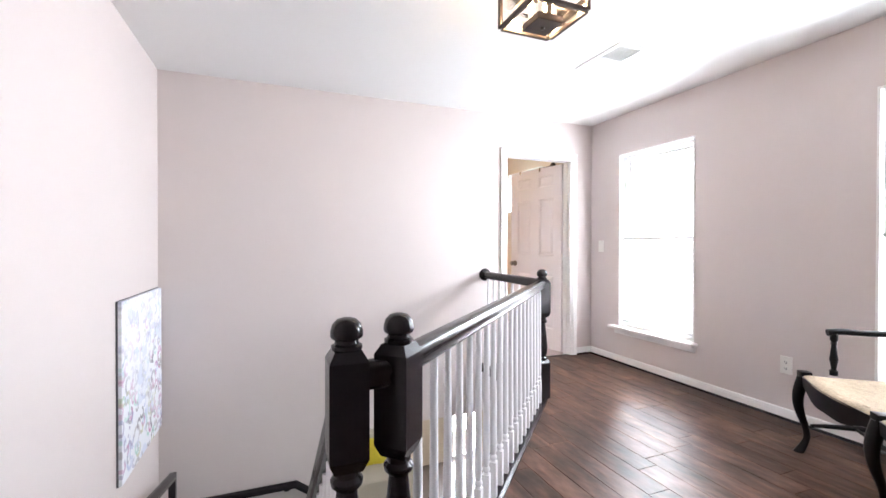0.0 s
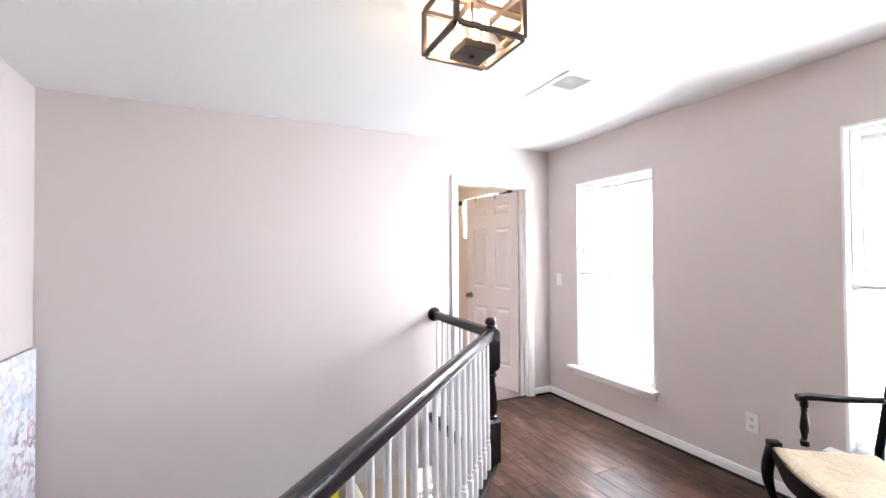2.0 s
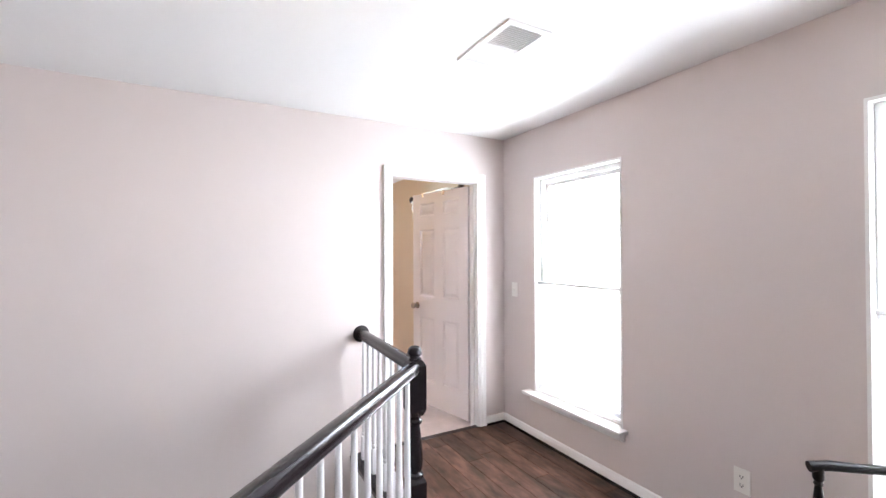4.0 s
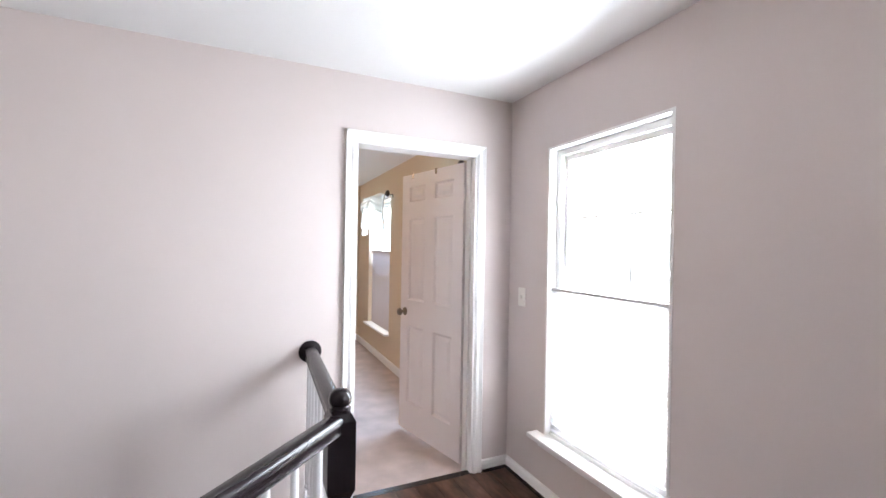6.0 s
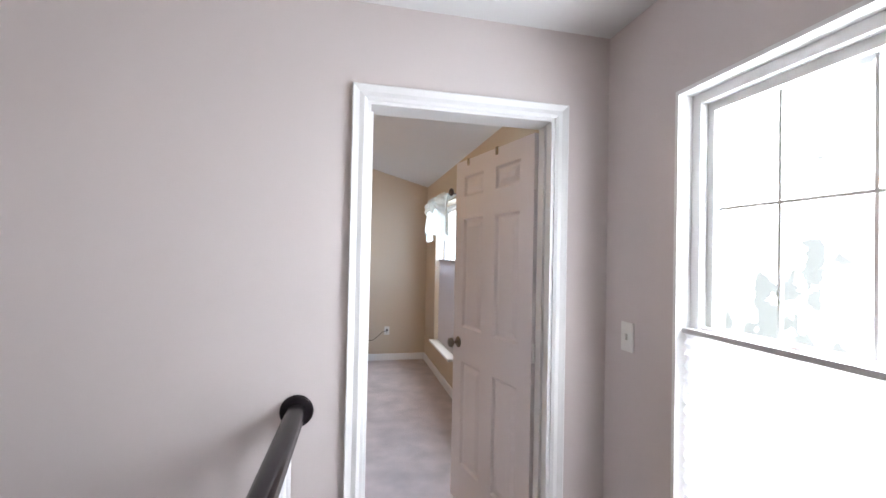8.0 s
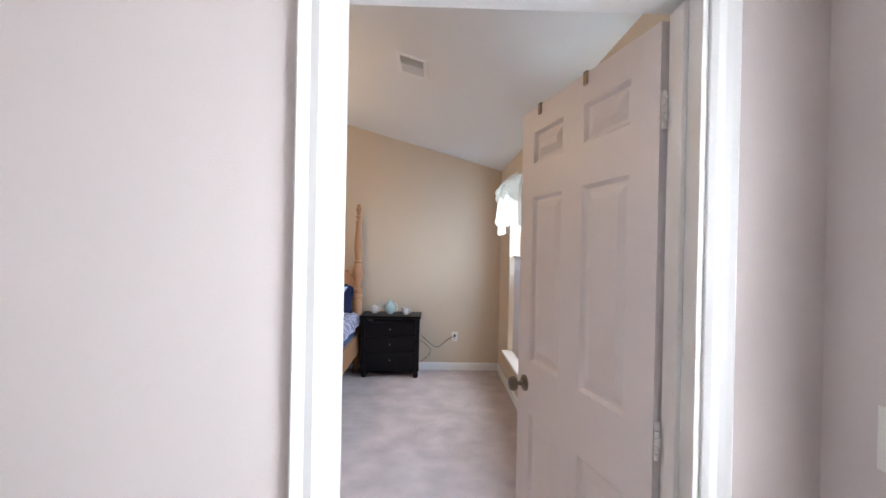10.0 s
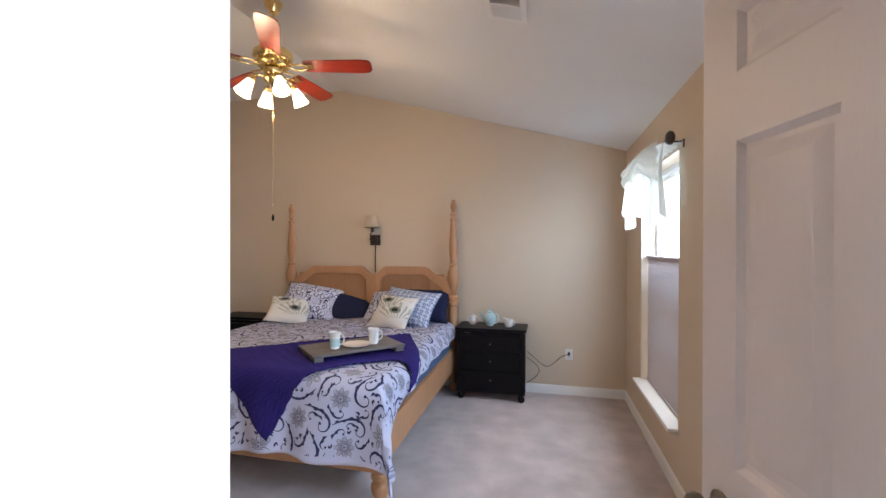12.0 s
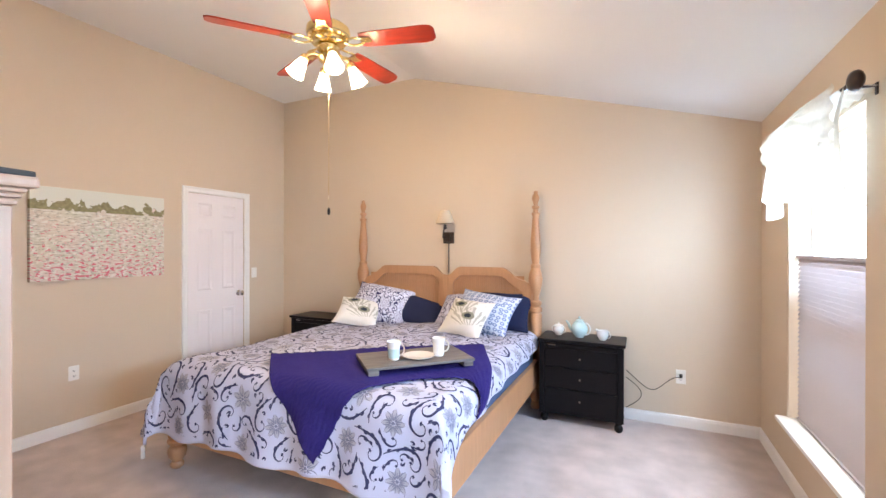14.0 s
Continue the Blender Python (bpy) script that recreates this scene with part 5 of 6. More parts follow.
# the printed scrolls and flowers, as thin shapes that follow the cloth
rng = random.Random(23)


def on_cloth(u, v):
    t = (v - 5.15) / 2.45
    if not 0.012 < t < 0.98:
        return False
    return EX0 - 0.34 < u < EX1 + 0.065 + 0.30 * (1 - t) ** 4


def proud(u, v, up):
    e = 0.004
    p = lay(u, v)
    nrm = (lay(u + e, v) - p).cross(lay(u, v + e) - p)
    return p + nrm.normalized() * up


class Print:
    """Flat shapes in the cloth's own measure, gathered into one mesh."""

    def __init__(self, base):
        self.bm, self.count, self.base = bmesh.new(), 0, base

    def ribbon(self, pts, widths):
        self.count += 1
        up = self.base + 0.00015 * (self.count % 9)
        prev = None
        for i, (u, v) in enumerate(pts):
            a, b = pts[max(i - 1, 0)], pts[min(i + 1, len(pts) - 1)]
            d = math.hypot(b[0] - a[0], b[1] - a[1]) or 1.0
            nu, nv = -(b[1] - a[1]) / d * widths[i] / 2, (b[0] - a[0]) / d * widths[i] / 2
            if not (on_cloth(u + nu, v + nv) and on_cloth(u - nu, v - nv)):
                prev = None
                continue
            cur = [self.bm.verts.new(proud(u + nu, v + nv, up)), self.bm.verts.new(proud(u - nu, v - nv, up))]
            if prev:
                self.bm.faces.new((prev[0], prev[1], cur[1], cur[0]))
            prev = cur

    def leaf(self, u, v, ang, length, wide, bend=0.0, steps=8):
        pts, widths = [], []
        for k in range(steps + 1):
            t = k / steps
            pts.append((u, v))
            widths.append(max(0.0012, wide * math.sin(math.pi * t ** 0.75) ** 0.9))
            u, v = u + math.cos(ang) * length / steps, v + math.sin(ang) * length / steps
            ang += bend / steps
        self.ribbon(pts, widths)



CELL = 0.0095
taken = set()


def claim(pts, reach):
    """Mark the cloth round these points as printed."""
    for u, v in pts:
        i, j = math.floor(u / CELL), math.floor(v / CELL)
        for a in range(-reach, reach + 1):
            for b in range(-reach, reach + 1):
                taken.add((i + a, j + b))


def clear(pts):
    return all((math.floor(u / CELL), math.floor(v / CELL)) not in taken for u, v in pts)


def stem(u, v, ang, length, hand, curl):
    """The line of a stem that starts almost straight and winds up into a curl."""
    n = int(length / 0.007)
    pts, angles = [], []
    for k in range(n + 1):
        pts.append((u, v))
        angles.append(ang)
        u, v = u + math.cos(ang) * length / n, v + math.sin(ang) * length / n
        ang += hand * (0.6 + curl * (k / n) ** 2.0) / n
    return pts, angles


ink, petals, veins = Print(0.0034), Print(0.0016), Print(0.0031)
for i in range(-1, 13):
    for j in range(-1, 12):
        cu = EX0 - 0.30 + 0.262 * i + rng.uniform(-0.03, 0.03)
        cv = 5.23 + 0.262 * j + (0.131 if i % 2 else 0.0) + rng.uniform(-0.03, 0.03)
        star = (i + 2 * j) % 3 == 0
        r, count, spin = (0.066, 6, rng.random()) if star else (0.054, 8, rng.random())
        for k in range(count):
            a = spin + 2 * math.pi * k / count
            petals.leaf(cu + 0.010 * math.cos(a), cv + 0.010 * math.sin(a), a, r, 0.046 if star else 0.038)
            for side in (-1, 1):
                veins.leaf(cu + 0.012 * math.cos(a), cv + 0.012 * math.sin(a), a + side * 0.62, r * 1.06, 0.0052, -side * 1.25)
            veins.leaf(cu + 0.012 * math.cos(a), cv + 0.012 * math.sin(a), a, 0.030, 0.0055)
        veins.leaf(cu - 0.010, cv, 0.0, 0.020, 0.018)
        claim([(cu + q * math.cos(a), cv + q * math.sin(a)) for q in (0.0, 0.015, 0.03, 0.045, r) for a in (0.35 * k for k in range(18))], 1)
# scrolls wherever there is room, the long ones first
for tries, length, wide, curl, leaves in ((16000, 0.34, 0.0135, 15.0, 4), (14000, 0.25, 0.0120, 14.0, 3), (16000, 0.17, 0.0105, 12.0, 2), (16000, 0.12, 0.0090, 10.0, 2)):
    for attempt in range(tries):
        u, v = rng.uniform(EX0 - 0.36, EX1 + 0.38), rng.uniform(5.14, 7.60)
        if not clear([(u, v)]):
            continue
        hand = rng.choice((-1, 1))
        pts, angles = stem(u, v, rng.random() * 6.28, length * rng.uniform(0.85, 1.15), hand, curl)
        if not clear(pts):
            continue
        n = len(pts) - 1
        ink.ribbon(pts, [wide * (0.35 + 0.80 * math.sin(math.pi * min(1.0, k / n * 1.1)) ** 1.4) for k in range(n + 1)])
        ink.leaf(pts[-1][0], pts[-1][1], angles[-1], 0.014, wide * 1.6)
        for q in range(leaves):
            k = int(n * (0.08 + 0.50 * q / max(1, leaves)))
            side = -hand if q % 2 == 0 else hand
            ink.leaf(pts[k][0], pts[k][1], angles[k] + side * 0.85, 0.024 + 0.012 * rng.random(), 0.0115, -side * 1.6)
        claim(pts, 1)
for attempt in range(3500):
    u, v, a = rng.uniform(EX0 - 0.36, EX1 + 0.38), rng.uniform(5.14, 7.60), rng.random() * 6.28
    pts = [(u + q * math.cos(a), v + q * math.sin(a)) for q in (0.0, 0.014, 0.028)]
    if clear(pts):
        ink.leaf(u, v, a - 0.4, 0.030, 0.012, 0.9)
        ink.leaf(u, v, a + 0.9, 0.020, 0.009, -0.8)
        claim(pts, 1)
part("scroll_print", ink.bm, INK, duvet, "slate navy scrolls and leaves")
part("flower_print", petals.bm, PETAL, duvet, "pale grey flowers")
part("petal_outline", veins.bm, VEIN, duvet, "grey petal outlines")

throw = thing("throw_blanket", (0, 0, 0), 0, "royal blue knitted throw laid cornerwise over the duvet", "blanket")
T0, TE, TF, TG, TB = Vector((0.865, 5.20)), Vector((0.87, 0.74)), Vector((-0.70, 0.68)), Vector((0.28, 0.22)), Vector((0.03, 0.38))


def throw_uv(s, t):
    p = T0 + TE * s + TF * t + TG * (s * t) + TB * (math.sin(math.pi * s) * (1 - t) ** 1.5)
    return p.x, p.y


def knit(s, t):
    """Rows of plaited stitches standing up from the cloth."""
    row = t * 1.02 / 0.036
    stitch = abs(math.sin(math.pi * row + 0.9 * math.sin(s * 1.25 / 0.03 * math.pi)))
    return lay(*throw_uv(s, t), lift=0.018 + 0.0042 * stitch)


part("knit", grid_sheet(230, 190, knit, throw_uv), THROW, throw, smooth=True).modifiers.new("thickness", "SOLIDIFY").thickness = 0.008


def pillow(name, w, h, t, mat, at, rot, label, seam=True, cat="pillow", group="pillows on the bed"):
    """A stuffed cushion with drawn-in sides and pointed corners."""
    ob = new(name)
    ob.matrix_basis = Matrix.Translation(at) @ rot
    tagged(ob, label, cat, group)
    bm = bmesh.new()
    layer = bm.loops.layers.uv.new("UVMap")
    n = 22
    for side in (1, -1):
        vs = []
        for i in range(n + 1):
            row = []
            for j in range(n + 1):
                a, b = 2 * i / n - 1, 2 * j / n - 1
                puff = max(0, (1 - abs(a) ** 2.4) * (1 - abs(b) ** 2.4)) ** 0.55
                x = a * w / 2 * (1 - 0.10 * (1 - b * b) * abs(a) ** 3)
                z = b * h / 2 * (1 - 0.10 * (1 - a * a) * abs(b) ** 3)
                y = side * t / 2 * puff + 0.012 * noise.noise(Vector((a * 2 + at[0], b * 2, side * 1.7)))
                row.append(bm.verts.new((x, y, z + h / 2)))
            vs.append(row)
        for i in range(n):
            for j in range(n):
                f = bm.faces.new((vs[i][j], vs[i + 1][j], vs[i + 1][j + 1], vs[i][j + 1]))
                for loop, (p, q) in zip(f.loops, ((i, j), (i + 1, j), (i + 1, j + 1), (i, j + 1))):
                    loop[layer].uv = (p / n, q / n) if mat in (FEATHER, LATTICE) else (p / n * w, q / n * h)
    bmesh.ops.remove_doubles(bm, verts=bm.verts[:], dist=0.006)
    part("cushion", bm, mat, ob, smooth=True)
    if seam:
        pts = []
        for k in range(81):
            q = k / 20
            e, f = int(q) % 4, q - int(q)
            a, b = ((2 * f - 1, -1), (1, 2 * f - 1), (1 - 2 * f, 1), (-1, 1 - 2 * f))[e]
            pts.append((a * w / 2 * (1 - 0.10 * (1 - b * b)), 0.0, b * h / 2 * (1 - 0.10 * (1 - a * a)) + h / 2))
        part("piping", tube(pts, 0.004, 6), mat, ob)
    return ob


def lean(back, turn=0, roll=0):
    return pose(0, 0, 0, -back, roll, turn)


ZB = ZT + 0.01
pillow("pillow", 0.74, 0.40, 0.19, NAVY, (1.13, 7.50, ZB), lean(38, -3), "navy blue bed pillow leaning on the headboard")
pillow("pillow", 0.60, 0.36, 0.16, NAVY, (0.36, 7.46, ZB - 0.02), lean(50, 6, 14), "navy blue bed pillow slumped at the headboard")
pillow("sham_pillow", 0.66, 0.46, 0.24, DAMASK_SMALL, (-0.05, 7.36, ZB), lean(44, 8, 8), "white pillow sham with navy scroll print")
pillow("sham_pillow", 0.52, 0.42, 0.18, DAMASK_SMALL, (0.84, 7.40, ZB), lean(46, -8, -4), "white pillow sham with navy scroll print")
pillow("lattice_pillow", 0.60, 0.43, 0.18, LATTICE, (1.06, 7.31, ZB), lean(42, -10, 5), "light blue lattice print cushion")
pillow("feather_pillow", 0.42, 0.38, 0.16, FEATHER, (0.98, 7.11, ZB), lean(44, -12, 3), "cream cushion printed with peacock feathers")
pillow("feather_pillow", 0.42, 0.36, 0.17, FEATHER, (-0.10, 7.12, ZB), lean(54, 24, 10), "cream cushion printed with peacock feathers")
pillow("scatter_cushion", 0.44, 0.42, 0.17, YELLOW, (1.57, 6.50, -2.31), lean(20, 8, 6), "bright yellow cushion leaning on the sofa", True, "cushion", "")

# serving tray with cups
tray = thing("serving_tray", (1.110, 6.130, ZT + 0.034), 46, "dark grey wooden tray on short feet on the throw", "tray")
part("board", boxes((-0.33, 0.33, -0.185, 0.185, 0.030, 0.046), bevel=0.003), SLATE, tray)
for x in (-0.29, 0.29):
    part("foot", boxes((x - 0.030, x + 0.030, -0.182, 0.182, 0.0, 0.030), bevel=0.003), SLATE, tray)


def handle_ring(r, x, z, tall=1.25, seg=14):
    return [(x + r * math.sin(math.pi * k / seg), 0, z + tall * r * math.cos(math.pi * k / seg)) for k in range(seg + 1)]


def cup(at, turn, mat, label):
    ob = thing("mug", at, turn, label, "mug", "mugs on the tray")
    part("body", lathe([(0.0, 0.0), (0.029, 0.0), (0.033, 0.007), (0.034, 0.05), (0.038, 0.085), (0.045, 0.112), (0.0425, 0.112), (0.035, 0.084), (0.031, 0.05), (0.029, 0.010), (0.0, 0.008)], 24), CHINA, ob, smooth=True)
    part("band", lathe([(0.0340, 0.014), (0.0350, 0.015), (0.0355, 0.050), (0.0372, 0.068), (0.0362, 0.069)], 24), mat, ob, "pale painted band", True)
    part("handle", tube(handle_ring(0.028, 0.035, 0.062), 0.0048, 8), CHINA, ob, smooth=True)
    return ob


ZTRAY = ZT + 0.034 + 0.047
cup((1.045, 5.995, ZTRAY), 20, AQUA, "white mug with a pale aqua band")
cup((1.245, 6.20, ZTRAY), 20, CHINA, "plain white china mug on the tray")
plate = thing("plate", (1.155, 6.105, ZTRAY), 0, "cream plate with a gold rim on the tray", "plate")
part("dish", lathe([(0.0, 0.0), (0.055, 0.0), (0.060, 0.006), (0.098, 0.014), (0.098, 0.017), (0.058, 0.010), (0.0, 0.006)], 32), CHINA, plate, smooth=True)


# nightstands
def nightstand(x0, x1, label):
    ob = thing("nightstand", ((x0 + x1) / 2, 7.60, 0), 0, label, "nightstand", "nightstands beside the bed")
    w, y0, y1, h = (x1 - x0) / 2, -0.165, 0.175, 0.705
    part("top", boxes((-w - 0.012, w + 0.012, y0 - 0.02, y1 + 0.012, h - 0.026, h), bevel=0.006), BLACKWOOD, ob)
    part("body", boxes((-w + 0.01, w - 0.01, y0 + 0.014, y1, 0.075, h - 0.026), bevel=0.003), BLACKWOOD, ob)
    for x in (-w + 0.024, w - 0.024):
        part("corner_post", boxes((x - 0.022, x + 0.022, y0 - 0.002, y0 + 0.03, 0.075, h - 0.03), bevel=0.004), BLACKWOOD, ob)
    z = 0.115
    for hh in (0.18, 0.18, 0.16):
        d = part("drawer", boxes((-w + 0.048, w - 0.048, y0 + 0.001, y0 + 0.02, z, z + hh - 0.005), bevel=0.002), BLACKWOOD, ob)
        part("knob", lathe([(0.004, 0.0), (0.004, 0.008), (0.008, 0.012), (0.0085, 0.018), (0.0, 0.022)], 14, pose(0, y0 + 0.003, z + hh / 2, 90, 0, 0)), NICKEL, d, "small dull metal knob", True)
        z += hh
    pull = part("pull_tray", boxes((-w + 0.052, w - 0.052, y0 + 0.002, y0 + 0.02, z + 0.004, h - 0.034), bevel=0.003), BLACKWOOD, ob)
    part("pull_tab", boxes((-w + 0.075, -w + 0.135, y0 - 0.004, y0 + 0.001, h - 0.052, h - 0.046), bevel=0.001), STEEL, pull, "thin steel pull")
    for x in (-w + 0.04, w - 0.04):
        for y in (y0 + 0.03, y1 - 0.04):
            part("bun_foot", lathe([(0.0, 0.0), (0.020, 0.0), (0.032, 0.014), (0.034, 0.034), (0.028, 0.052), (0.020, 0.058), (0.026, 0.066), (0.026, 0.078)], 18, pose(x, y, 0)), BLACKWOOD, ob, smooth=True)
    return ob


nightstand(1.605, 2.272, "black painted nightstand with a tea set on it")
nightstand(-1.20, -0.53, "black painted nightstand behind the bed's far side")

teapot = thing("teapot", (1.915, 7.60, 0.705), -18, "pale aqua glazed teapot", "teapot")
part("body", lathe([(0.0, 0.0), (0.034, 0.0), (0.036, 0.008), (0.060, 0.035), (0.070, 0.068), (0.064, 0.10), (0.045, 0.125), (0.036, 0.132), (0.038, 0.138), (0.0, 0.139)], 28), AQUA, teapot, smooth=True)
part("lid", lathe([(0.036, 0.138), (0.028, 0.150), (0.008, 0.156), (0.007, 0.162), (0.011, 0.170), (0.007, 0.178), (0.0, 0.179)], 22), AQUA, teapot, smooth=True)
part("spout", tube([(-0.055, 0, 0.050), (-0.085, 0, 0.070), (-0.100, 0, 0.105), (-0.122, 0, 0.128)], 0.01, 12, None, [0.019, 0.014, 0.010, 0.008]), AQUA, teapot, smooth=True)
part("handle", tube(handle_ring(0.040, 0.055, 0.078), 0.006, 10), CHINA, teapot, smooth=True)
for at, name, label in (((1.735, 7.63, 0.705), "sugar_bowl", "white china sugar bowl"), ((2.105, 7.56, 0.705), "creamer", "white china cream jug")):
    ob = thing(name, at, -20, label, name.replace("_", " "))
    part("body", lathe([(0.0, 0.0), (0.026, 0.0), (0.030, 0.006), (0.044, 0.030), (0.047, 0.050), (0.042, 0.072), (0.046, 0.080), (0.042, 0.080), (0.040, 0.05), (0.0, 0.012)], 24), CHINA, ob, smooth=True)
    part("handle", tube(handle_ring(0.022, 0.042, 0.048), 0.004, 8), CHINA, ob, smooth=True)
    if name == "sugar_bowl":
        part("lid", lathe([(0.045, 0.079), (0.030, 0.092), (0.006, 0.096), (0.009, 0.104), (0.0, 0.110)], 20), CHINA, ob, smooth=True)
        part("handle", tube([(-p[0], p[1], p[2]) for p in handle_ring(0.022, 0.042, 0.048)], 0.004, 8), CHINA, ob, smooth=True)
    else:
        part("spout", tube([(-0.036, 0, 0.062), (-0.052, 0, 0.078), (-0.060, 0, 0.086)], 0.01, 10, None, [0.016, 0.012, 0.007]), CHINA, ob, smooth=True)

cord = thing("extension_lead", (2.277, 7.70, 0), 0, "thin black power cord hanging to the socket", "cord")
for k, (za, zb) in enumerate(((0.44, 0.10), (0.40, 0.30))):
    pts = []
    for i in range(25):
        t = i / 24
        if k == 0:
            pts.append((0.0 + 0.41 * t, 0.085 - 0.005 * t, 0.42 - 0.02 * t - 0.19 * math.sin(math.pi * t) * (0.7 + 0.6 * (t - 0.3) * -1) + 0.02 * math.sin(t * 9)))
        else:
            pts.append((0.0 + 0.12 * math.sin(t * math.pi), 0.08, 0.36 - 0.26 * t))
    part("cable", tube(pts, 0.0032, 6), CORD, cord, smooth=True)
part("plug", boxes((0.402, 0.424, 0.070, 0.094, 0.405, 0.435), bevel=0.004), CORD, cord)

# wall sconce
sconce = thing("wall_sconce", (0.598, FAR, 1.572), 0, "black swing-arm wall lamp with a cream shade, unlit", "wall lamp")
part("back_plate", boxes((-0.058, 0.058, -0.022, 0.0, -0.058, 0.058), bevel=0.004), BRONZE, sconce)
part("box", boxes((-0.030, 0.030, -0.060, -0.020, -0.038, 0.038), bevel=0.004), BRONZE, sconce)
part("arm", tube([(0, -0.05, 0.0), (-0.03, -0.09, 0.0), (-0.02, -0.10, 0.06), (0.0, -0.10, 0.11)], 0.007, 8), BRONZE, sconce, smooth=True)
part("cup", lathe([(0.012, 0.0), (0.022, 0.012), (0.014, 0.020), (0.016, 0.045), (0.009, 0.050)], 16, pose(0.0, -0.10, 0.085)), BRONZE, sconce, smooth=True)
part("shade", lathe([(0.095, 0.0), (0.045, 0.135), (0.043, 0.135), (0.093, 0.0)], 28, pose(0.0, -0.10, 0.14)), SHADECREAM, sconce, "cream cloth shade", True)
part("cord_cover", tube([(0.0, -0.008, -0.058), (0.0, -0.008, -0.36)], 0.006, 8), BRONZE, sconce)

# meadow painting
pic = thing("meadow_painting", (LEFT, 5.82, 1.21), 0, "canvas of a flower meadow under a line of trees", "painting")
bm = bmesh.new()
layer = bm.loops.layers.uv.new("UVMap")
box(bm, 0.001, 0.036, -0.48, 0.48, 0.0, 0.715, 0.003)
for f in bm.faces:
    for loop in f.loops:
        loop[layer].uv = ((loop.vert.co.y + 0.485) / 0.97 * 1.4, loop.vert.co.z / 0.70)
part("canvas", bm, MEADOW, pic)

# armoire
armoire = thing("armoire", (0.772, 3.93, 0), 0, "tall pale pine armoire with a stepped cornice", "armoire")
w, d, h = 0.52, 0.28, 1.545
part("carcass", boxes((-w + 0.02, w - 0.012, -d + 0.005, d - 0.02, 0.08, h)), PINE_PALE, armoire)
for x in (-w, w - 0.045):
    for y in (-d, d - 0.045):
        part("corner_stile", boxes((x, x + 0.045, y, y + 0.045, 0.08, h), bevel=0.004), PINE_PALE, armoire)
part("side_rail", boxes((w - 0.030, w - 0.004, -d + 0.045, d - 0.045, 0.08, 0.20)), PINE_PALE, armoire)
for k, (o, za, zb) in enumerate(((0.006, h, h + 0.014), (0.011, h + 0.014, h + 0.024), (0.017, h + 0.024, h + 0.034), (0.030, h + 0.034, h + 0.056))):
    part("cornice", boxes((-w - o, w + o, -d, d + o, za, zb), bevel=0.006), PINE_PALE, armoire)
for x in (-w + 0.03, 0.006):
    dr = part("door", boxes((x, x + w - 0.036, d - 0.018, d + 0.004, 0.12, h - 0.02), bevel=0.005), PINE_PALE, armoire)
part("plinth", boxes((-w - 0.012, w + 0.012, -d, d + 0.012, 0.0, 0.08), bevel=0.006), PINE_PALE, armoire)
part("hinge", boxes((w - 0.001, w + 0.003, d - 0.03, d - 0.016, 0.86, 0.93)), NICKEL, armoire, "small metal hinge")
folded = thing("folded_frame", (1.27, 4.20, h + 0.056), 12, "small dark flat object lying on the armoire", "frame")
part("slab", boxes((0.005, 0.045, -0.03, 0.03, 0.0, 0.012), bevel=0.003), SLOT, folded)

# ceiling fan
FX, FY, FZ = 0.655, 5.865, 2.725
fan = thing("ceiling_fan", (FX, FY, FZ), 14, "brass ceiling fan with cherry blades and four lit glass shades", "ceiling fan")
rod_top = 2.44 + 0.28 * (WX - FX) - FZ
part("downrod", tube([(0, 0, 0.10), (0, 0, rod_top)], 0.011, 12), BRASS, fan)
part("canopy", lathe([(0.012, rod_top - 0.09), (0.03, rod_top - 0.085), (0.06, rod_top - 0.03), (0.066, rod_top + 0.03)], 24), BRASS, fan, smooth=True)
part("motor", lathe([(0.0, 0.125), (0.035, 0.122), (0.05, 0.105), (0.105, 0.095), (0.128, 0.075), (0.132, 0.045), (0.122, 0.020), (0.105, 0.012), (0.112, 0.0), (0.100, -0.014), (0.07, -0.024), (0.0, -0.026)], 36), BRASS, fan, smooth=True)
part("pierced_ring", lathe([(0.118, 0.024), (0.126, 0.028), (0.126, 0.040), (0.118, 0.044)], 36), SLOT, fan)
part("switch_housing", lathe([(0.05, -0.024), (0.062, -0.034), (0.062, -0.060), (0.050, -0.075), (0.058, -0.085), (0.064, -0.105), (0.050, -0.125), (0.024, -0.140), (0.010, -0.150), (0.012, -0.162), (0.0, -0.172)], 28), BRASS, fan, smooth=True)
for i in range(5):
    a = 72 * i
    m = pose(0, 0, 0, 0, 0, a)
    blade = bmesh.new()
    outline = [(0.21, -0.052), (0.25, -0.058), (0.60, -0.068), (0.645, -0.060), (0.665, -0.035), (0.665, 0.035), (0.645, 0.060), (0.60, 0.068), (0.25, 0.058), (0.21, 0.052)]
    prism(outline, -0.004, 0.004, blade)
    bmesh.ops.transform(blade, matrix=m @ pose(0, 0, -0.008, -13, 0, 0), verts=blade.verts[:])
    part("blade", blade, CHERRY, fan, "cherry stained blade")
    iron = bmesh.new()
    for s in (-1, 1):
        tube([(0.095, s * 0.012, -0.012), (0.135, s * 0.034, -0.018), (0.175, s * 0.044, -0.016), (0.215, s * 0.030, -0.013), (0.235, s * 0.006, -0.012)], 0.0075, 8, iron)
    box(iron, 0.21, 0.275, -0.03, 0.03, -0.017, -0.012)
    bmesh.ops.transform(iron, matrix=m, verts=iron.verts[:])
    part("blade_iron", iron, BRASS, fan, "open brass blade bracket", True)
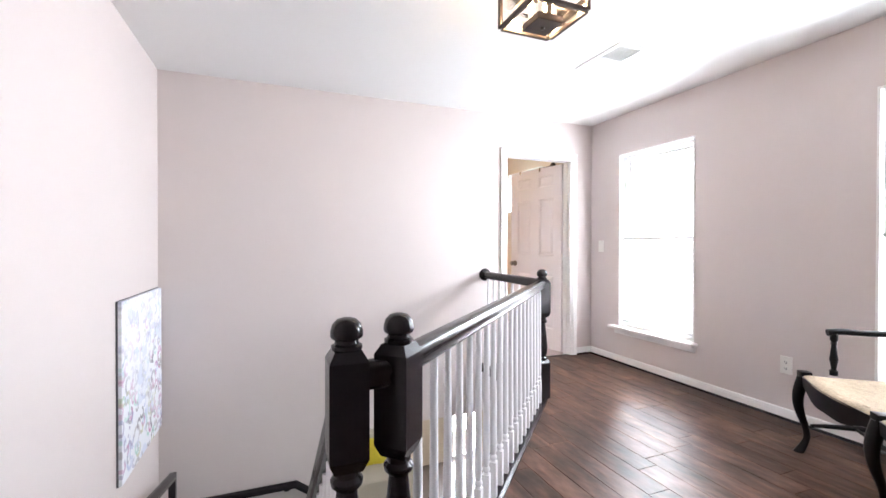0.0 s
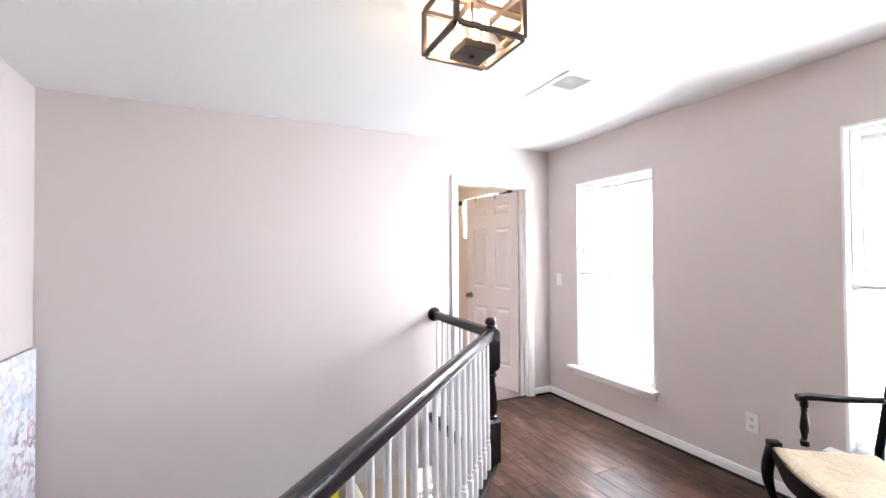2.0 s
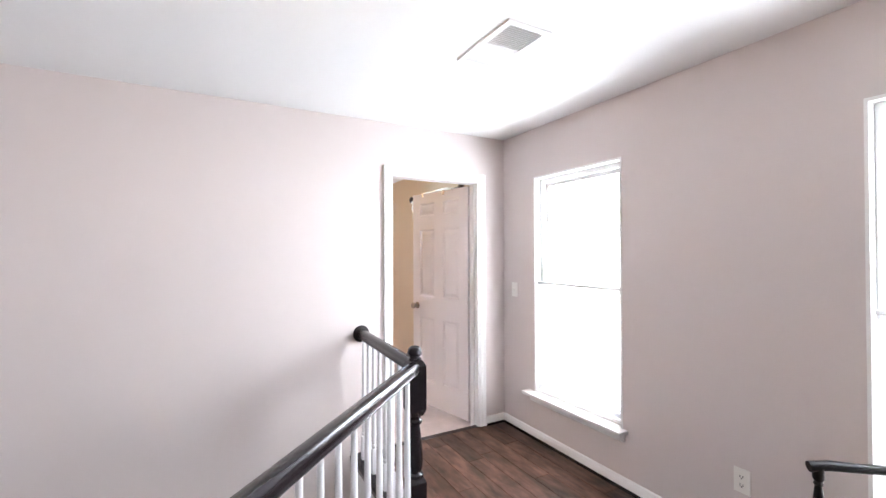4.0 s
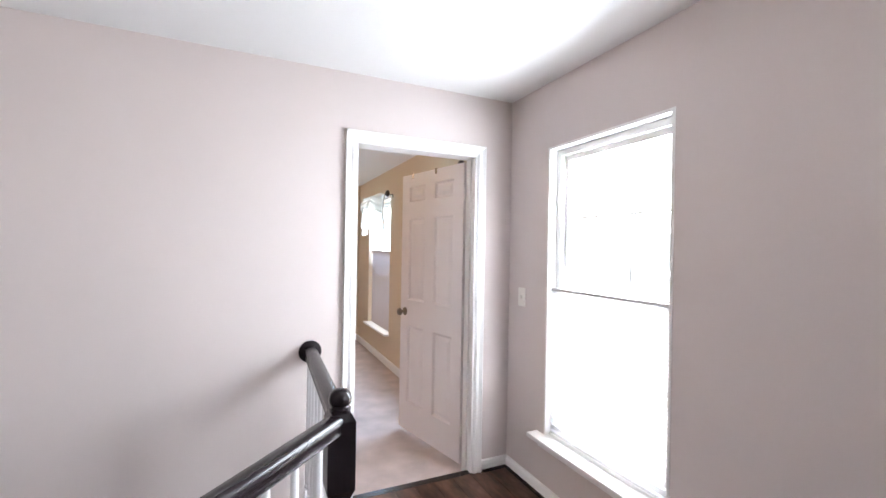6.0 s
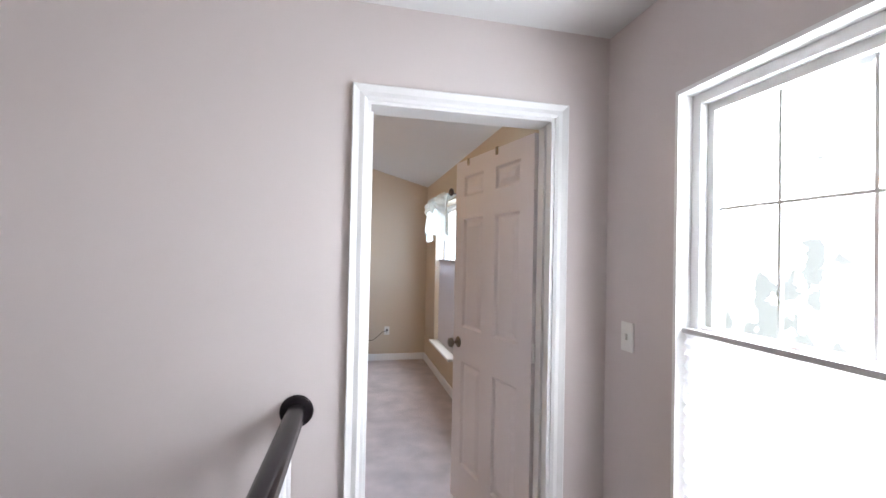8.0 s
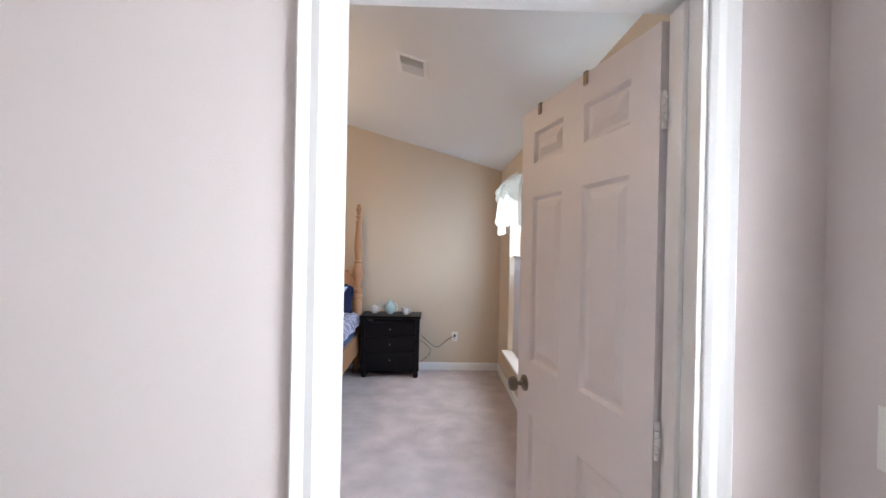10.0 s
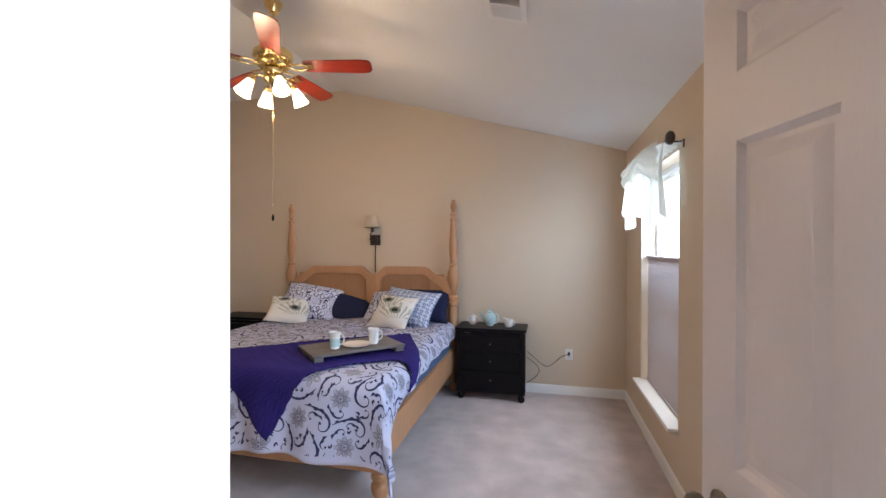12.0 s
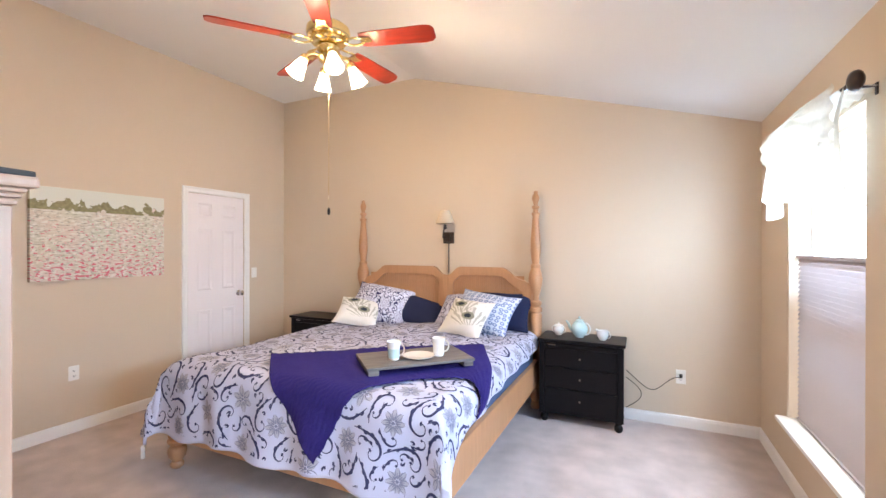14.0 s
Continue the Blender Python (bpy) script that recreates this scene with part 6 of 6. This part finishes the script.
for i in range(4):
    a = 36 + 90 * i
    m = pose(0, 0, 0, 0, 0, a)
    arm = tube([(0.04, 0, -0.095), (0.085, 0, -0.085), (0.120, 0, -0.098), (0.135, 0, -0.125)], 0.009, 10)
    bmesh.ops.transform(arm, matrix=m, verts=arm.verts[:])
    light = part("light_arm", arm, BRASS, fan, smooth=True)
    tilt = m @ pose(0.133, 0, -0.118, 0, 180 - 28, 0)
    part("fitter", lathe([(0.022, -0.008), (0.027, 0.0), (0.027, 0.022), (0.024, 0.026)], 20, tilt), BRASS, light, smooth=True)
    part("glass_shade", lathe([(0.024, 0.018), (0.027, 0.035), (0.035, 0.060), (0.043, 0.095), (0.054, 0.130), (0.052, 0.130), (0.040, 0.095), (0.030, 0.060), (0.0, 0.030)], 24, tilt), LIGHTGLASS, light, "glowing frosted bell shade", True)
    p = (pose(FX, FY, FZ, 0, 0, 14) @ tilt) @ Vector((0, 0, 0.17))
    bulb_light(p.x, p.y, p.z, 12, 0.04)
part("pull_chain", tube([(-0.02, 0.05, -0.12), (-0.02, 0.05, -0.93)], 0.0015, 6), BRASS, fan)
part("chain_bead", lathe([(0.0, 0), (0.005, 0.004), (0.0, 0.01)], 10, pose(-0.02, 0.05, -0.945)), TRIM, fan)
part("chain_fob", lathe([(0.0, 0.0), (0.008, 0.004), (0.009, 0.03), (0.004, 0.045), (0.0, 0.05)], 12, pose(-0.02, 0.05, -1.055)), BLACKWOOD, fan, "small dark pull fob")
part("pull_chain", tube([(-0.02, 0.05, -0.945), (-0.02, 0.05, -1.01)], 0.0007, 6), BRASS, fan)

# ---- floor planks, last ----
random.seed(7)
step = 0.125
x = -0.67
while x < WX - 0.01:
    x1 = min(x + step, WX)
    y = -2.7 - random.random() * 0.8
    while y < DY:
        y1 = y + random.choice((0.6, 0.75, 0.9, 1.05, 1.2))
        poly = [(x + 0.0007, max(y, -2.7) + 0.0008), (x1 - 0.0007, max(y, -2.7) + 0.0008), (x1 - 0.0007, min(y1, DY + 0.035) - 0.0008), (x + 0.0007, min(y1, DY + 0.035) - 0.0008)]
        if (x + x1) / 2 < 0.44:
            poly = clip(poly, 0, 0.92, 0, -1)
        elif (x + x1) / 2 < 1.99:
            poly = clip(poly, 0.45, 0.935, DIAG.y, -DIAG.x)
        y = y1
        if len(poly) < 3 or max(p[1] for p in poly) - min(p[1] for p in poly) < 0.01:
            continue
        bm = bmesh.new()
        lo = [bm.verts.new((px, py, -0.012)) for px, py in poly]
        cx, cy = sum(p[0] for p in poly) / len(poly), sum(p[1] for p in poly) / len(poly)
        tip = random.uniform(-0.0006, 0.0)
        hi = [bm.verts.new((px + (cx - px) * 0.0, py, tip - 0.002)) for px, py in poly]
        tp = [bm.verts.new((px - math.copysign(0.0012, px - cx), py - math.copysign(0.0012, py - cy), tip)) for px, py in poly]
        for i in range(len(poly)):
            j = (i + 1) % len(poly)
            bm.faces.new((lo[i], lo[j], hi[j], hi[i]))
            bm.faces.new((hi[i], hi[j], tp[j], tp[i]))
        bm.faces.new(tp)
        part("plank", bm, PLANK, floor)
    x = x1
